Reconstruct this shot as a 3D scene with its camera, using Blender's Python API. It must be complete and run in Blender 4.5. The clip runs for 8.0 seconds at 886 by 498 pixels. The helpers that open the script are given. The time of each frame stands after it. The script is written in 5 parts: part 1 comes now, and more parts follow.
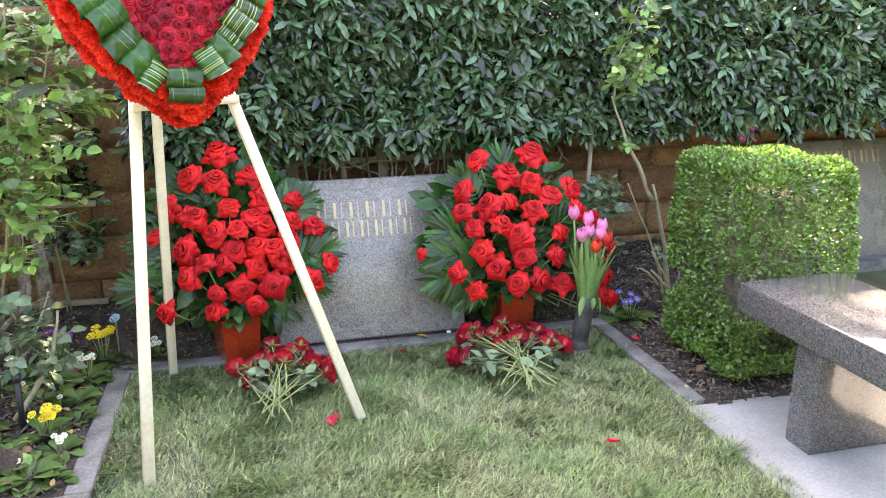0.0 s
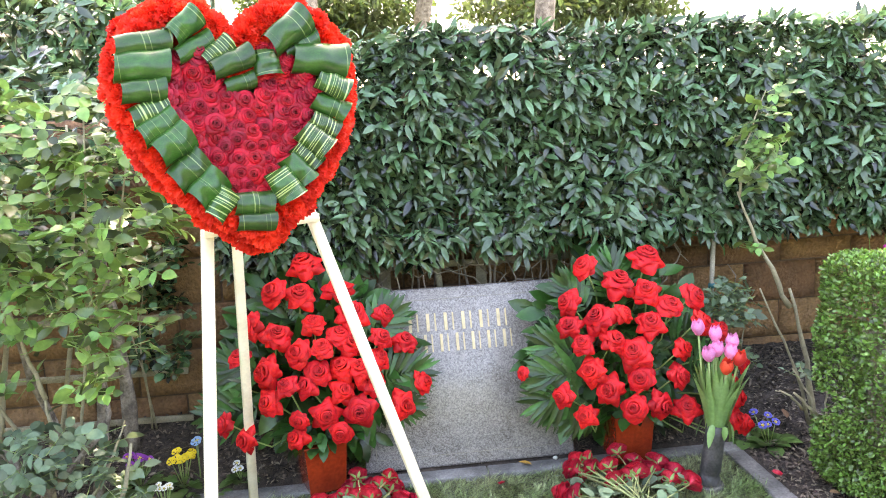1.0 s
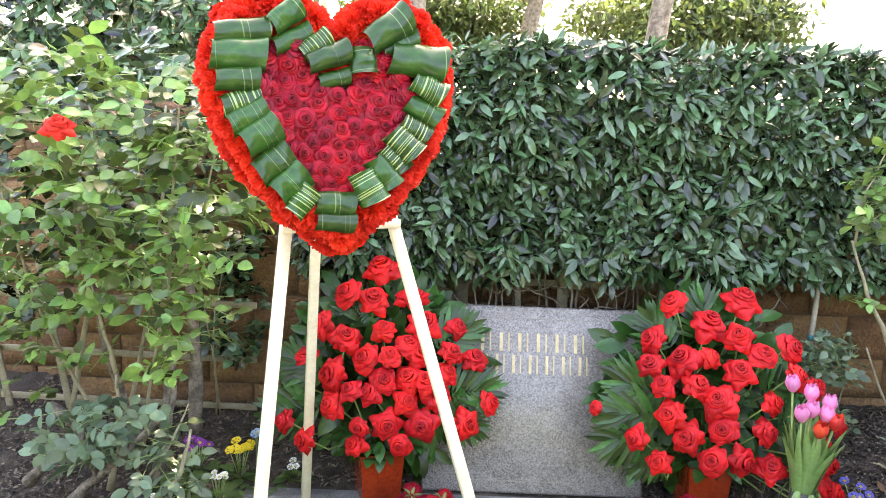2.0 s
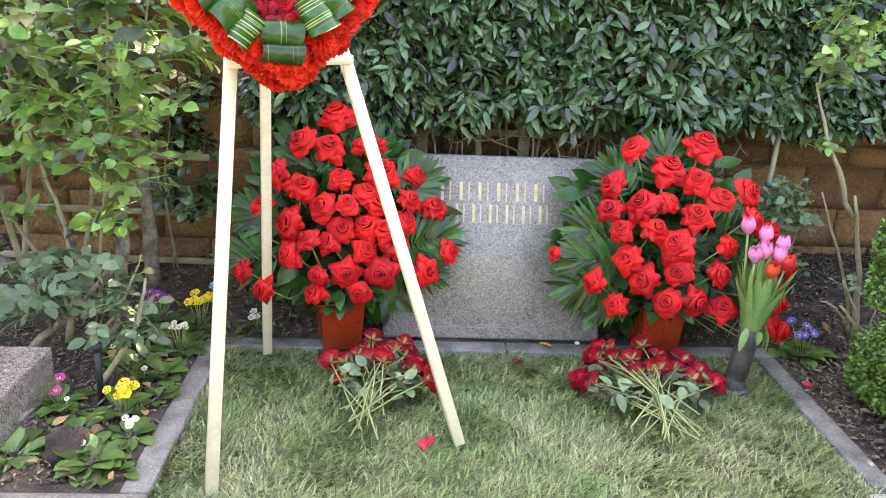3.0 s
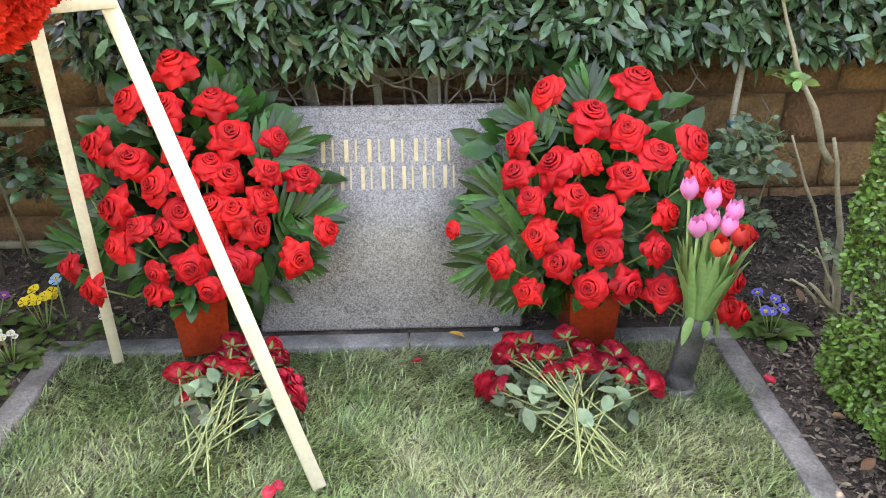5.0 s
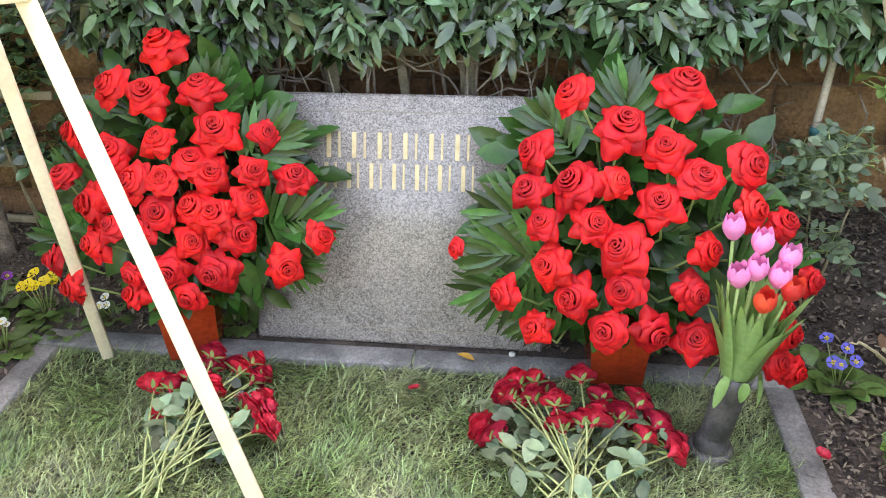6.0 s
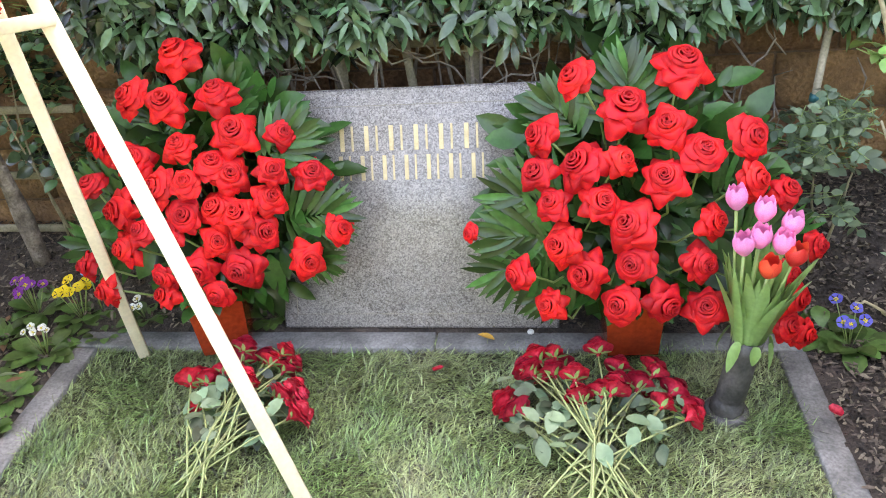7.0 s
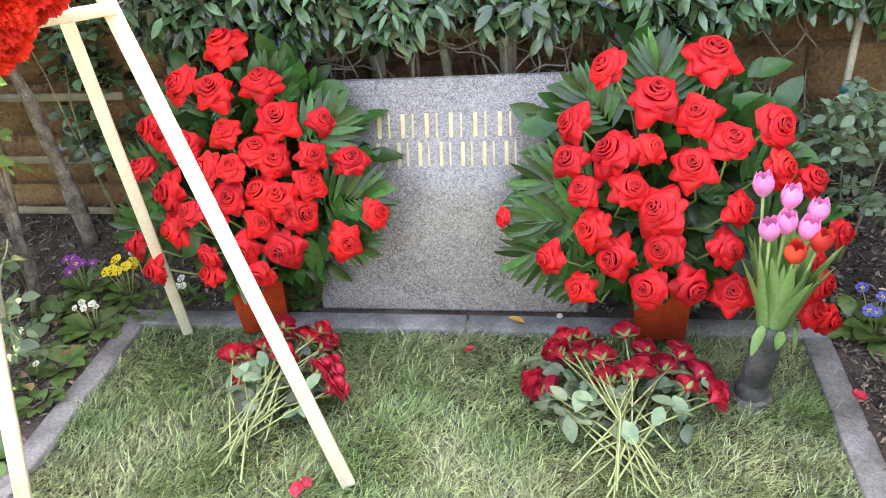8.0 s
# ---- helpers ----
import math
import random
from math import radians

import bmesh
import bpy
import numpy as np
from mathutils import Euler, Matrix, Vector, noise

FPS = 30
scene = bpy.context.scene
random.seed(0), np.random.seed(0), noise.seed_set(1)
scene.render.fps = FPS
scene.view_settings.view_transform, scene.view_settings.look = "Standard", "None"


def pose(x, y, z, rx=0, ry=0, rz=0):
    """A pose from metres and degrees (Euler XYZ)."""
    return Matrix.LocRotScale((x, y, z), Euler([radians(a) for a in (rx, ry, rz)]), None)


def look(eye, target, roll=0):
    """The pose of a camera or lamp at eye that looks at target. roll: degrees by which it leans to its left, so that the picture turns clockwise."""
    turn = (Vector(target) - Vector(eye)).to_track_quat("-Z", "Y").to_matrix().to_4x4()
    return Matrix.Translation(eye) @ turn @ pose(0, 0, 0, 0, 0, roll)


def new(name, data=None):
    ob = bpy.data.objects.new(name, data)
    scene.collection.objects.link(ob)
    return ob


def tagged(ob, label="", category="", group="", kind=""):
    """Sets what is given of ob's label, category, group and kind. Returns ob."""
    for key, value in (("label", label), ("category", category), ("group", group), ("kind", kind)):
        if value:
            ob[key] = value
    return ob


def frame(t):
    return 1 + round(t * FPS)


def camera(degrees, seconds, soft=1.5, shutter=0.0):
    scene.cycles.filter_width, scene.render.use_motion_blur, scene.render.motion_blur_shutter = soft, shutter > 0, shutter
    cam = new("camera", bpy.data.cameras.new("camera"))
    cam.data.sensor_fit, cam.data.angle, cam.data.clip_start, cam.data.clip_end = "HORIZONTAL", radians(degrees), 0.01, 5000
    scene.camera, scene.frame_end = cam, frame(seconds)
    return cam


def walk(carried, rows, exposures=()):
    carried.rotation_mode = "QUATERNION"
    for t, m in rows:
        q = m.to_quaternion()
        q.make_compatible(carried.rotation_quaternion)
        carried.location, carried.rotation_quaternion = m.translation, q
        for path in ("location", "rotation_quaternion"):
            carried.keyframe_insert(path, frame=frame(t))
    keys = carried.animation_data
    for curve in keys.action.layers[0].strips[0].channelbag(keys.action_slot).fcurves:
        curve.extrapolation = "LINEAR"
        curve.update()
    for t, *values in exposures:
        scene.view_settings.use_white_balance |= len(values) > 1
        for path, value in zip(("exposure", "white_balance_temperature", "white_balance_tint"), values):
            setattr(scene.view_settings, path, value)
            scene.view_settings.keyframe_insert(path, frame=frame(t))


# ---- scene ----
cam = camera(59.8, 8.0, soft=1.0)
PATH = [
    (0, (-0.49, -3.315, 1.376), (-0.027, -1.444, 0.842), -0.5),
    (0.2, (-0.451, -3.21, 1.438), (-0.097, -1.291, 1.0), -1.5),
    (0.5, (-0.44, -3.109, 1.45), (-0.106, -1.173, 1.073), -3.8),
    (1, (-0.387, -2.976, 1.487), (-0.183, -1.019, 1.131), -2.9),
    (1.2, (-0.39, -2.931, 1.501), (-0.272, -0.959, 1.192), -1.7),
    (2.3, (-0.362, -2.861, 1.491), (-0.381, -0.899, 1.105), 2.6),
    (2.5, (-0.354, -2.856, 1.444), (-0.347, -0.923, 0.93), 3.5),
    (3, (-0.347, -2.831, 1.397), (-0.256, -0.944, 0.741), 2.4),
    (3.5, (-0.31, -2.821, 1.384), (-0.205, -0.942, 0.706), 1.1),
    (4, (-0.24, -2.74, 1.35), (-0.135, -0.9, 0.572), -0.1),
    (4.5, (-0.099, -2.493, 1.339), (0.045, -0.675, 0.516), -0.3),
    (4.7, (-0.021, -2.394, 1.353), (0.11, -0.576, 0.529), -0.2),
    (5.8, (0.389, -1.898, 1.458), (0.168, -0.173, 0.469), -1.8),
    (6, (0.396, -1.868, 1.445), (0.168, -0.145, 0.455), -1.3),
    (6.5, (0.393, -1.867, 1.429), (0.136, -0.155, 0.426), -2.4),
    (7, (0.408, -1.931, 1.491), (0.138, -0.236, 0.465), -5.4),
    (7.5, (0.425, -1.996, 1.502), (0.095, -0.313, 0.473), -5.5),
    (8, (0.407, -2.013, 1.505), (0.063, -0.335, 0.473), -5.9),
]
walk(cam, [(t, look(eye, target, roll)) for t, eye, target, roll in PATH], [(0.0, 3.68, 8300, 19), (0.6, 3.92, 8300, 19), (1.2, 4.02, 8400, 19), (2.5, 3.8, 8700, 19), (4.7, 3.8, 9050, 19), (6.0, 4.0, 9400, 19), (7.0, 4.05, 9100, 19), (8.0, 4.08, 8950, 19)])

# ---- world, sun, light ----
world = bpy.data.worlds.new("world")
scene.world = world
world.use_nodes = True
wn = world.node_tree.nodes
sky = wn.new("ShaderNodeTexSky")
sky.sky_type, sky.sun_disc = "NISHITA", False
SUN_EL, SUN_AZ = radians(52), radians(14)  # height, and turn from +y towards +x
sky.sun_elevation, sky.sun_rotation = SUN_EL, SUN_AZ
sky.dust_density = 2.5
wn["Background"].inputs["Strength"].default_value = 0.15
world.node_tree.links.new(sky.outputs["Color"], wn["Background"].inputs["Color"])
sun_data = bpy.data.lights.new("sun", "SUN")
sun_data.energy, sun_data.angle, sun_data.color = 4.0, radians(0.6), (1.0, 0.95, 0.86)
sun = new("sun", sun_data)
sun.matrix_world = look((math.sin(SUN_AZ) * math.cos(SUN_EL) * 20, math.cos(SUN_AZ) * math.cos(SUN_EL) * 20, math.sin(SUN_EL) * 20), (0, 0, 0))


# ---- materials ----
def material(name, base, rough=0.6, metal=0.0, vary=0.25, scale=30.0, fine=200.0, bump=0.3, bump_dist=0.002, second=None,
             island=0.0, each=0.0, coat=0.0, translucent=0.0, spec=0.5, detail=4.0, hue=0.03):
    """Two scales of noise over a base colour, with bump. island: change from leaf to leaf; each: from object to object."""
    m = bpy.data.materials.new(name)
    m.use_nodes = True
    nt = m.node_tree
    n, l = nt.nodes, nt.links
    b = n["Principled BSDF"]
    b.inputs["Roughness"].default_value, b.inputs["Metallic"].default_value = rough, metal
    b.inputs["Coat Weight"].default_value = coat
    b.inputs["Specular IOR Level"].default_value = spec
    co = n.new("ShaderNodeTexCoord")
    big, small = n.new("ShaderNodeTexNoise"), n.new("ShaderNodeTexNoise")
    for tex, s in ((big, scale), (small, fine)):
        tex.inputs["Scale"].default_value, tex.inputs["Detail"].default_value = s, detail
        l.new(co.outputs["Object"], tex.inputs["Vector"])
    mix = n.new("ShaderNodeMix")
    mix.data_type = "RGBA"
    mix.inputs["A"].default_value = (*base, 1)
    other = second or tuple(c * (1 - vary) for c in base)
    mix.inputs["B"].default_value = (*other, 1)
    ramp = n.new("ShaderNodeMapRange")
    ramp.inputs["From Min"].default_value, ramp.inputs["From Max"].default_value = 0.35, 0.65
    l.new(big.outputs["Fac"], ramp.inputs["Value"])
    l.new(ramp.outputs["Result"], mix.inputs["Factor"])
    hsv = n.new("ShaderNodeHueSaturation")
    l.new(mix.outputs["Result"], hsv.inputs["Color"])
    value = n.new("ShaderNodeMapRange")
    value.inputs["To Min"].default_value, value.inputs["To Max"].default_value = 1 - vary * 0.6, 1 + vary * 0.6
    value.inputs["From Min"].default_value, value.inputs["From Max"].default_value = 0.3, 0.7
    l.new(small.outputs["Fac"], value.inputs["Value"])
    last = value.outputs["Result"]
    for amount, node, out in ((island, "ShaderNodeNewGeometry", "Random Per Island"), (each, "ShaderNodeObjectInfo", "Random")):
        if amount:
            r = n.new(node)
            mr, mul = n.new("ShaderNodeMapRange"), n.new("ShaderNodeMath")
            mr.inputs["To Min"].default_value, mr.inputs["To Max"].default_value = 1 - amount, 1 + amount
            mul.operation = "MULTIPLY"
            l.new(r.outputs[out], mr.inputs["Value"])
            l.new(mr.outputs["Result"], mul.inputs[0])
            l.new(last, mul.inputs[1])
            last = mul.outputs["Value"]
            hr = n.new("ShaderNodeMapRange")
            hr.inputs["To Min"].default_value, hr.inputs["To Max"].default_value = 0.5 - amount * hue, 0.5 + amount * hue
            l.new(r.outputs[out], hr.inputs["Value"])
            l.new(hr.outputs["Result"], hsv.inputs["Hue"])
    l.new(last, hsv.inputs["Value"])
    l.new(hsv.outputs["Color"], b.inputs["Base Color"])
    if bump:
        bp = n.new("ShaderNodeBump")
        bp.inputs["Strength"].default_value, bp.inputs["Distance"].default_value = bump, bump_dist
        l.new(small.outputs["Fac"], bp.inputs["Height"])
        l.new(bp.outputs["Normal"], b.inputs["Normal"])
    if translucent:
        tr, ms = n.new("ShaderNodeBsdfTranslucent"), n.new("ShaderNodeMixShader")
        ms.inputs["Fac"].default_value = translucent
        l.new(hsv.outputs["Color"], tr.inputs["Color"])
        l.new(b.outputs["BSDF"], ms.inputs[1])
        l.new(tr.outputs["BSDF"], ms.inputs[2])
        l.new(ms.outputs["Shader"], n["Material Output"].inputs["Surface"])
    return m


def granite(name, dark, mid, light, rough, spec=0.5):
    """Speckled polished stone: grains of three colours at two sizes."""
    m = bpy.data.materials.new(name)
    m.use_nodes = True
    n, l = m.node_tree.nodes, m.node_tree.links
    b = n["Principled BSDF"]
    b.inputs["Specular IOR Level"].default_value = spec
    co = n.new("ShaderNodeTexCoord")
    cells, cells2, cloud = n.new("ShaderNodeTexVoronoi"), n.new("ShaderNodeTexVoronoi"), n.new("ShaderNodeTexNoise")
    cells.inputs["Scale"].default_value, cells2.inputs["Scale"].default_value = 300, 130
    cloud.inputs["Scale"].default_value, cloud.inputs["Detail"].default_value = 4, 5
    ramp = n.new("ShaderNodeValToRGB")
    e = ramp.color_ramp.elements
    e[0].position, e[0].color = 0.05, (*dark, 1)
    e[1].position, e[1].color = 0.95, (*light, 1)
    k = ramp.color_ramp.elements.new(0.45)
    k.color = (*mid, 1)
    sep = n.new("ShaderNodeSeparateColor")
    sep2 = n.new("ShaderNodeSeparateColor")
    add = n.new("ShaderNodeMath")
    add.operation = "MULTIPLY_ADD"
    add.inputs[1].default_value = 0.75
    half = n.new("ShaderNodeMath")
    half.operation = "MULTIPLY"
    half.inputs[1].default_value = 0.25
    for tex in (cells, cells2, cloud):
        l.new(co.outputs["Object"], tex.inputs["Vector"])
    l.new(cells.outputs["Color"], sep.inputs["Color"])
    l.new(cells2.outputs["Color"], sep2.inputs["Color"])
    l.new(sep2.outputs["Red"], half.inputs[0])
    l.new(sep.outputs["Red"], add.inputs[0])
    l.new(half.outputs["Value"], add.inputs[2])
    l.new(add.outputs["Value"], ramp.inputs["Fac"])
    hsv = n.new("ShaderNodeHueSaturation")
    mr = n.new("ShaderNodeMapRange")
    mr.inputs["To Min"].default_value, mr.inputs["To Max"].default_value = 0.75, 1.25
    l.new(cloud.outputs["Fac"], mr.inputs["Value"])
    l.new(mr.outputs["Result"], hsv.inputs["Value"])
    l.new(ramp.outputs["Color"], hsv.inputs["Color"])
    l.new(hsv.outputs["Color"], b.inputs["Base Color"])
    rr = n.new("ShaderNodeMapRange")
    rr.inputs["To Min"].default_value, rr.inputs["To Max"].default_value = rough * 0.8, rough * 1.5
    l.new(cloud.outputs["Fac"], rr.inputs["Value"])
    l.new(rr.outputs["Result"], b.inputs["Roughness"])
    return m


M_STONE = granite("polished_granite", (0.1, 0.087, 0.077), (0.22, 0.194, 0.174), (0.38, 0.34, 0.305), 0.25, 0.42)
M_STONE_EDGE = granite("rough_granite", (0.04, 0.035, 0.035), (0.12, 0.1, 0.095), (0.3, 0.27, 0.25), 0.6)
M_BENCH = granite("bench_granite", (0.045, 0.041, 0.04), (0.1, 0.091, 0.088), (0.22, 0.205, 0.2), 0.1, 0.8)
M_GOLD_LINE = material("dulled_gold_line", (0.27, 0.23, 0.17), 0.5, 0.2, 0.3, 40, 300, 0.2)
M_GOLD = material("gold_leaf", (0.6, 0.46, 0.26), 0.5, 0.2, 0.2, 40, 300, 0.2)
M_CURB = material("grey_kerb_stone", (0.2, 0.193, 0.178), 0.75, 0, 0.5, 11, 130, 0.5, second=(0.1, 0.097, 0.088))
M_SLAB = material("concrete_slab", (0.36, 0.355, 0.34), 0.85, 0, 0.25, 4, 120, 0.35, second=(0.27, 0.26, 0.24))
M_SOIL = material("dark_mulch_soil", (0.035, 0.026, 0.02), 0.95, 0, 0.6, 14, 120, 1.0, 0.01, second=(0.075, 0.055, 0.042))
M_CHIP = material("mulch_chip", (0.14, 0.105, 0.08), 0.95, 0, 0.4, 30, 150, 0.5, island=0.95)
M_GROUND = material("ground_turf", (0.08, 0.1, 0.04), 0.95, 0, 0.5, 6, 90, 0.8, 0.01, second=(0.05, 0.045, 0.025))
M_GRASS = material("grass_blade", (0.115, 0.18, 0.054), 0.36, 0, 0.45, 3.2, 60, 0, second=(0.22, 0.245, 0.11), island=0.97, translucent=0.14, spec=0.6)
M_BLOCK = material("tan_slump_block", (0.25, 0.13, 0.062), 0.95, 0, 0.4, 8, 70, 1.0, 0.014, second=(0.17, 0.09, 0.045), each=0.2)
M_MORTAR = material("brown_mortar", (0.16, 0.1, 0.065), 0.95, 0, 0.3, 12, 140, 0.6)
M_HEDGE = material("laurel_leaf", (0.092, 0.152, 0.072), 0.27, 0, 0.25, 8, 60, 0.15, second=(0.04, 0.08, 0.033), island=0.95, translucent=0.18, spec=0.65)
M_BOX = material("boxwood_leaf", (0.155, 0.265, 0.055), 0.32, 0, 0.25, 8, 60, 0, second=(0.1, 0.185, 0.036), island=0.7, translucent=0.3, spec=0.6)
M_ROSELEAF = material("rose_leaf", (0.185, 0.275, 0.062), 0.28, 0, 0.25, 8, 60, 0.1, second=(0.085, 0.165, 0.045), island=0.85, translucent=0.28)
M_BLUELEAF = material("glaucous_leaf", (0.17, 0.22, 0.115), 0.5, 0, 0.2, 8, 60, 0.1, second=(0.09, 0.15, 0.09), island=0.4, translucent=0.2)
M_BARK = material("grey_brown_bark", (0.29, 0.235, 0.185), 0.95, 0, 0.5, 24, 110, 1.0, 0.008, second=(0.12, 0.09, 0.068))
M_CANE = material("green_cane", (0.34, 0.29, 0.18), 0.6, 0, 0.3, 20, 120, 0.2)
M_TWIG = material("dry_vine", (0.34, 0.28, 0.22), 0.9, 0, 0.3, 20, 120, 0.4, island=0.4)
M_LATH = material("weathered_lath", (0.33, 0.28, 0.2), 0.85, 0, 0.35, 12, 130, 0.5, second=(0.22, 0.19, 0.12))
M_PINE = material("pale_pine", (0.78, 0.68, 0.5), 0.6, 0, 0.12, 14, 90, 0.2, second=(0.72, 0.6, 0.42))
M_RED = material("red_rose_petal", (0.66, 0.017, 0.013), 0.55, 0, 0.25, 3, 40, 0.1, second=(0.48, 0.006, 0.014), each=0.16, island=0.3, translucent=0.12, spec=0.22, hue=0.006)
M_DEEPRED = material("deep_red_rose_petal", (0.34, 0.005, 0.018), 0.5, 0, 0.25, 3, 40, 0.1, second=(0.24, 0.003, 0.012), each=0.25, island=0.35, translucent=0.08, spec=0.22, hue=0.01)
M_CUTRED = material("crimson_rose_petal", (0.64, 0.03, 0.06), 0.45, 0, 0.2, 3, 40, 0.1, second=(0.36, 0.006, 0.022), each=0.25, island=0.25, translucent=0.22, spec=0.35, hue=0.01)
M_CARN = material("scarlet_carnation_petal", (0.82, 0.05, 0.024), 0.6, 0, 0.25, 30, 120, 0.1, second=(0.68, 0.024, 0.014), each=0.15, translucent=0.25, spec=0.2, hue=0.01)
M_CUTLEAF = material("cut_rose_leaf", (0.17, 0.235, 0.13), 0.5, 0, 0.2, 8, 60, 0.1, second=(0.06, 0.115, 0.06), island=0.8, translucent=0.2)
M_DEEPLEAF = material("arrangement_leaf", (0.017, 0.06, 0.01), 0.3, 0, 0.3, 9, 70, 0.1, second=(0.038, 0.1, 0.022), island=0.7, translucent=0.12, spec=0.4)
M_STEM = material("flower_stem", (0.17, 0.27, 0.07), 0.5, 0, 0.25, 20, 100, 0.1, second=(0.24, 0.3, 0.1))
M_CUTSTEM = material("cut_rose_stem", (0.17, 0.21, 0.075), 0.55, 0, 0.3, 20, 100, 0.2, second=(0.3, 0.33, 0.14), each=0.3)
M_POT = material("red_brown_pot", (0.33, 0.035, 0.01), 0.25, 0, 0.3, 6, 80, 0.05, second=(0.2, 0.018, 0.006), coat=0.5)
M_VASE = material("tarnished_metal_vase", (0.045, 0.042, 0.04), 0.6, 0.25, 0.4, 14, 110, 0.4, second=(0.11, 0.1, 0.095))
M_PINK = material("pink_tulip_petal", (0.8, 0.2, 0.45), 0.4, 0, 0.2, 20, 80, 0.05, second=(0.85, 0.36, 0.6), each=0.15, translucent=0.3)
M_CORAL = material("coral_tulip_petal", (0.7, 0.04, 0.03), 0.4, 0, 0.2, 20, 80, 0.05, second=(0.75, 0.075, 0.04), each=0.15, translucent=0.3)
M_TULIPLEAF = material("tulip_leaf", (0.15, 0.26, 0.07), 0.4, 0, 0.2, 12, 70, 0.1, second=(0.21, 0.33, 0.12), island=0.6, translucent=0.25)
M_BEDLEAF = material("primrose_leaf", (0.065, 0.135, 0.03), 0.42, 0, 0.3, 14, 70, 0.3, second=(0.1, 0.18, 0.045), island=0.5, translucent=0.18)
M_YELLOW = material("yellow_petal", (0.82, 0.6, 0.02), 0.5, 0, 0.15, 30, 90, 0, translucent=0.2)
M_PURPLE = material("purple_petal", (0.25, 0.03, 0.32), 0.5, 0, 0.2, 30, 90, 0, translucent=0.2)
M_MAGENTA = material("magenta_petal", (0.6, 0.03, 0.28), 0.5, 0, 0.2, 30, 90, 0, translucent=0.2)
M_WHITE = material("white_petal", (0.75, 0.74, 0.66), 0.5, 0, 0.1, 30, 90, 0, translucent=0.2)
M_BLUE = material("blue_petal", (0.12, 0.12, 0.55), 0.5, 0, 0.2, 30, 90, 0, translucent=0.2)
M_PALEBLUE = material("pale_blue_petal", (0.3, 0.5, 0.75), 0.5, 0, 0.2, 30, 90, 0, translucent=0.2)
M_DEADLEAF = material("dead_leaf", (0.3, 0.17, 0.08), 0.8, 0, 0.35, 30, 90, 0.3, each=0.4)
M_YELLOWLEAF = material("yellowed_leaf", (0.62, 0.33, 0.05), 0.7, 0, 0.35, 30, 90, 0.3)
M_FARLEAF = material("far_tree_leaf", (0.09, 0.13, 0.04), 0.5, 0, 0.3, 3, 30, 0, island=0.5, translucent=0.3)
M_TIE = material("teal_tie", (0.02, 0.16, 0.16), 0.5, 0, 0.2)
M_BLACK = material("black_plastic", (0.02, 0.02, 0.022), 0.5, 0, 0.3, 30, 120, 0.1)


def ti_leaf_material(name, low, high, pale, scale):
    """Dark green blade with pale stripes along its ribs."""
    m = material(name, (0.019, 0.066, 0.009), 0.3, 0, 0.3, 3, 20, 0.1, second=(0.009, 0.036, 0.005), each=0.35, spec=0.4)
    n, l = m.node_tree.nodes, m.node_tree.links
    b = n["Principled BSDF"]
    source = b.inputs["Base Color"].links[0].from_socket
    co, sep, wave = n.new("ShaderNodeTexCoord"), n.new("ShaderNodeSeparateXYZ"), n.new("ShaderNodeTexNoise")
    info = n.new("ShaderNodeObjectInfo")
    l.new(co.outputs["Object"], sep.inputs["Vector"])
    add = n.new("ShaderNodeMath")
    add.operation = "MULTIPLY_ADD"
    add.inputs[1].default_value = 60
    l.new(info.outputs["Random"], add.inputs[0])
    l.new(sep.outputs["Z"], add.inputs[2])
    wave.noise_dimensions = "1D"
    wave.inputs["Scale"].default_value, wave.inputs["Detail"].default_value = scale, 2
    l.new(add.outputs["Value"], wave.inputs["W"])
    pick = n.new("ShaderNodeMapRange")
    pick.inputs["From Min"].default_value, pick.inputs["From Max"].default_value = low, high
    pick.inputs["To Max"].default_value = pale
    l.new(wave.outputs["Fac"], pick.inputs["Value"])
    mix = n.new("ShaderNodeMix")
    mix.data_type = "RGBA"
    mix.inputs["B"].default_value = (0.42, 0.5, 0.2, 1)
    l.new(pick.outputs["Result"], mix.inputs["Factor"])
    l.new(source, mix.inputs["A"])
    l.new(mix.outputs["Result"], b.inputs["Base Color"])
    return m


M_TI = ti_leaf_material("green_ti_leaf", 0.68, 0.72, 0.3, 16)
M_TI_STRIPED = ti_leaf_material("striped_ti_leaf", 0.56, 0.6, 0.65, 16)


# ---- building helpers ----
def thing(name, at, label, category, group="", kind=""):
    ob = new(name)
    ob.empty_display_size = 0.1
    ob.location = at
    return tagged(ob, label, category, group, kind)


def mesh_of(bm, name, mat, smooth=True):
    me = bpy.data.meshes.new(name)
    bmesh.ops.recalc_face_normals(bm, faces=bm.faces)
    for f in bm.faces:
        f.smooth = smooth
    bm.to_mesh(me)
    bm.free()
    me.materials.append(mat)
    return me


def part(name, bm, mat, parent=None, label="", smooth=True):
    """Links a bmesh (or a finished mesh) as one object; coordinates are those of the parent."""
    me = bm if isinstance(bm, bpy.types.Mesh) else mesh_of(bm, name, mat, smooth)
    ob = new(name, me)
    ob.parent = parent
    return tagged(ob, label)


def box(bm, lo, hi, bevel=0.0, seg=2):
    r = bmesh.ops.create_cube(bm, size=1.0, matrix=Matrix.Translation([(a + b) / 2 for a, b in zip(lo, hi)]) @ Matrix.Diagonal([b - a for a, b in zip(lo, hi)] + [1]))
    if bevel:
        edges = list({e for v in r["verts"] for e in v.link_edges})
        bmesh.ops.bevel(bm, geom=edges, offset=bevel, segments=seg, affect="EDGES", profile=0.5)
    return bm


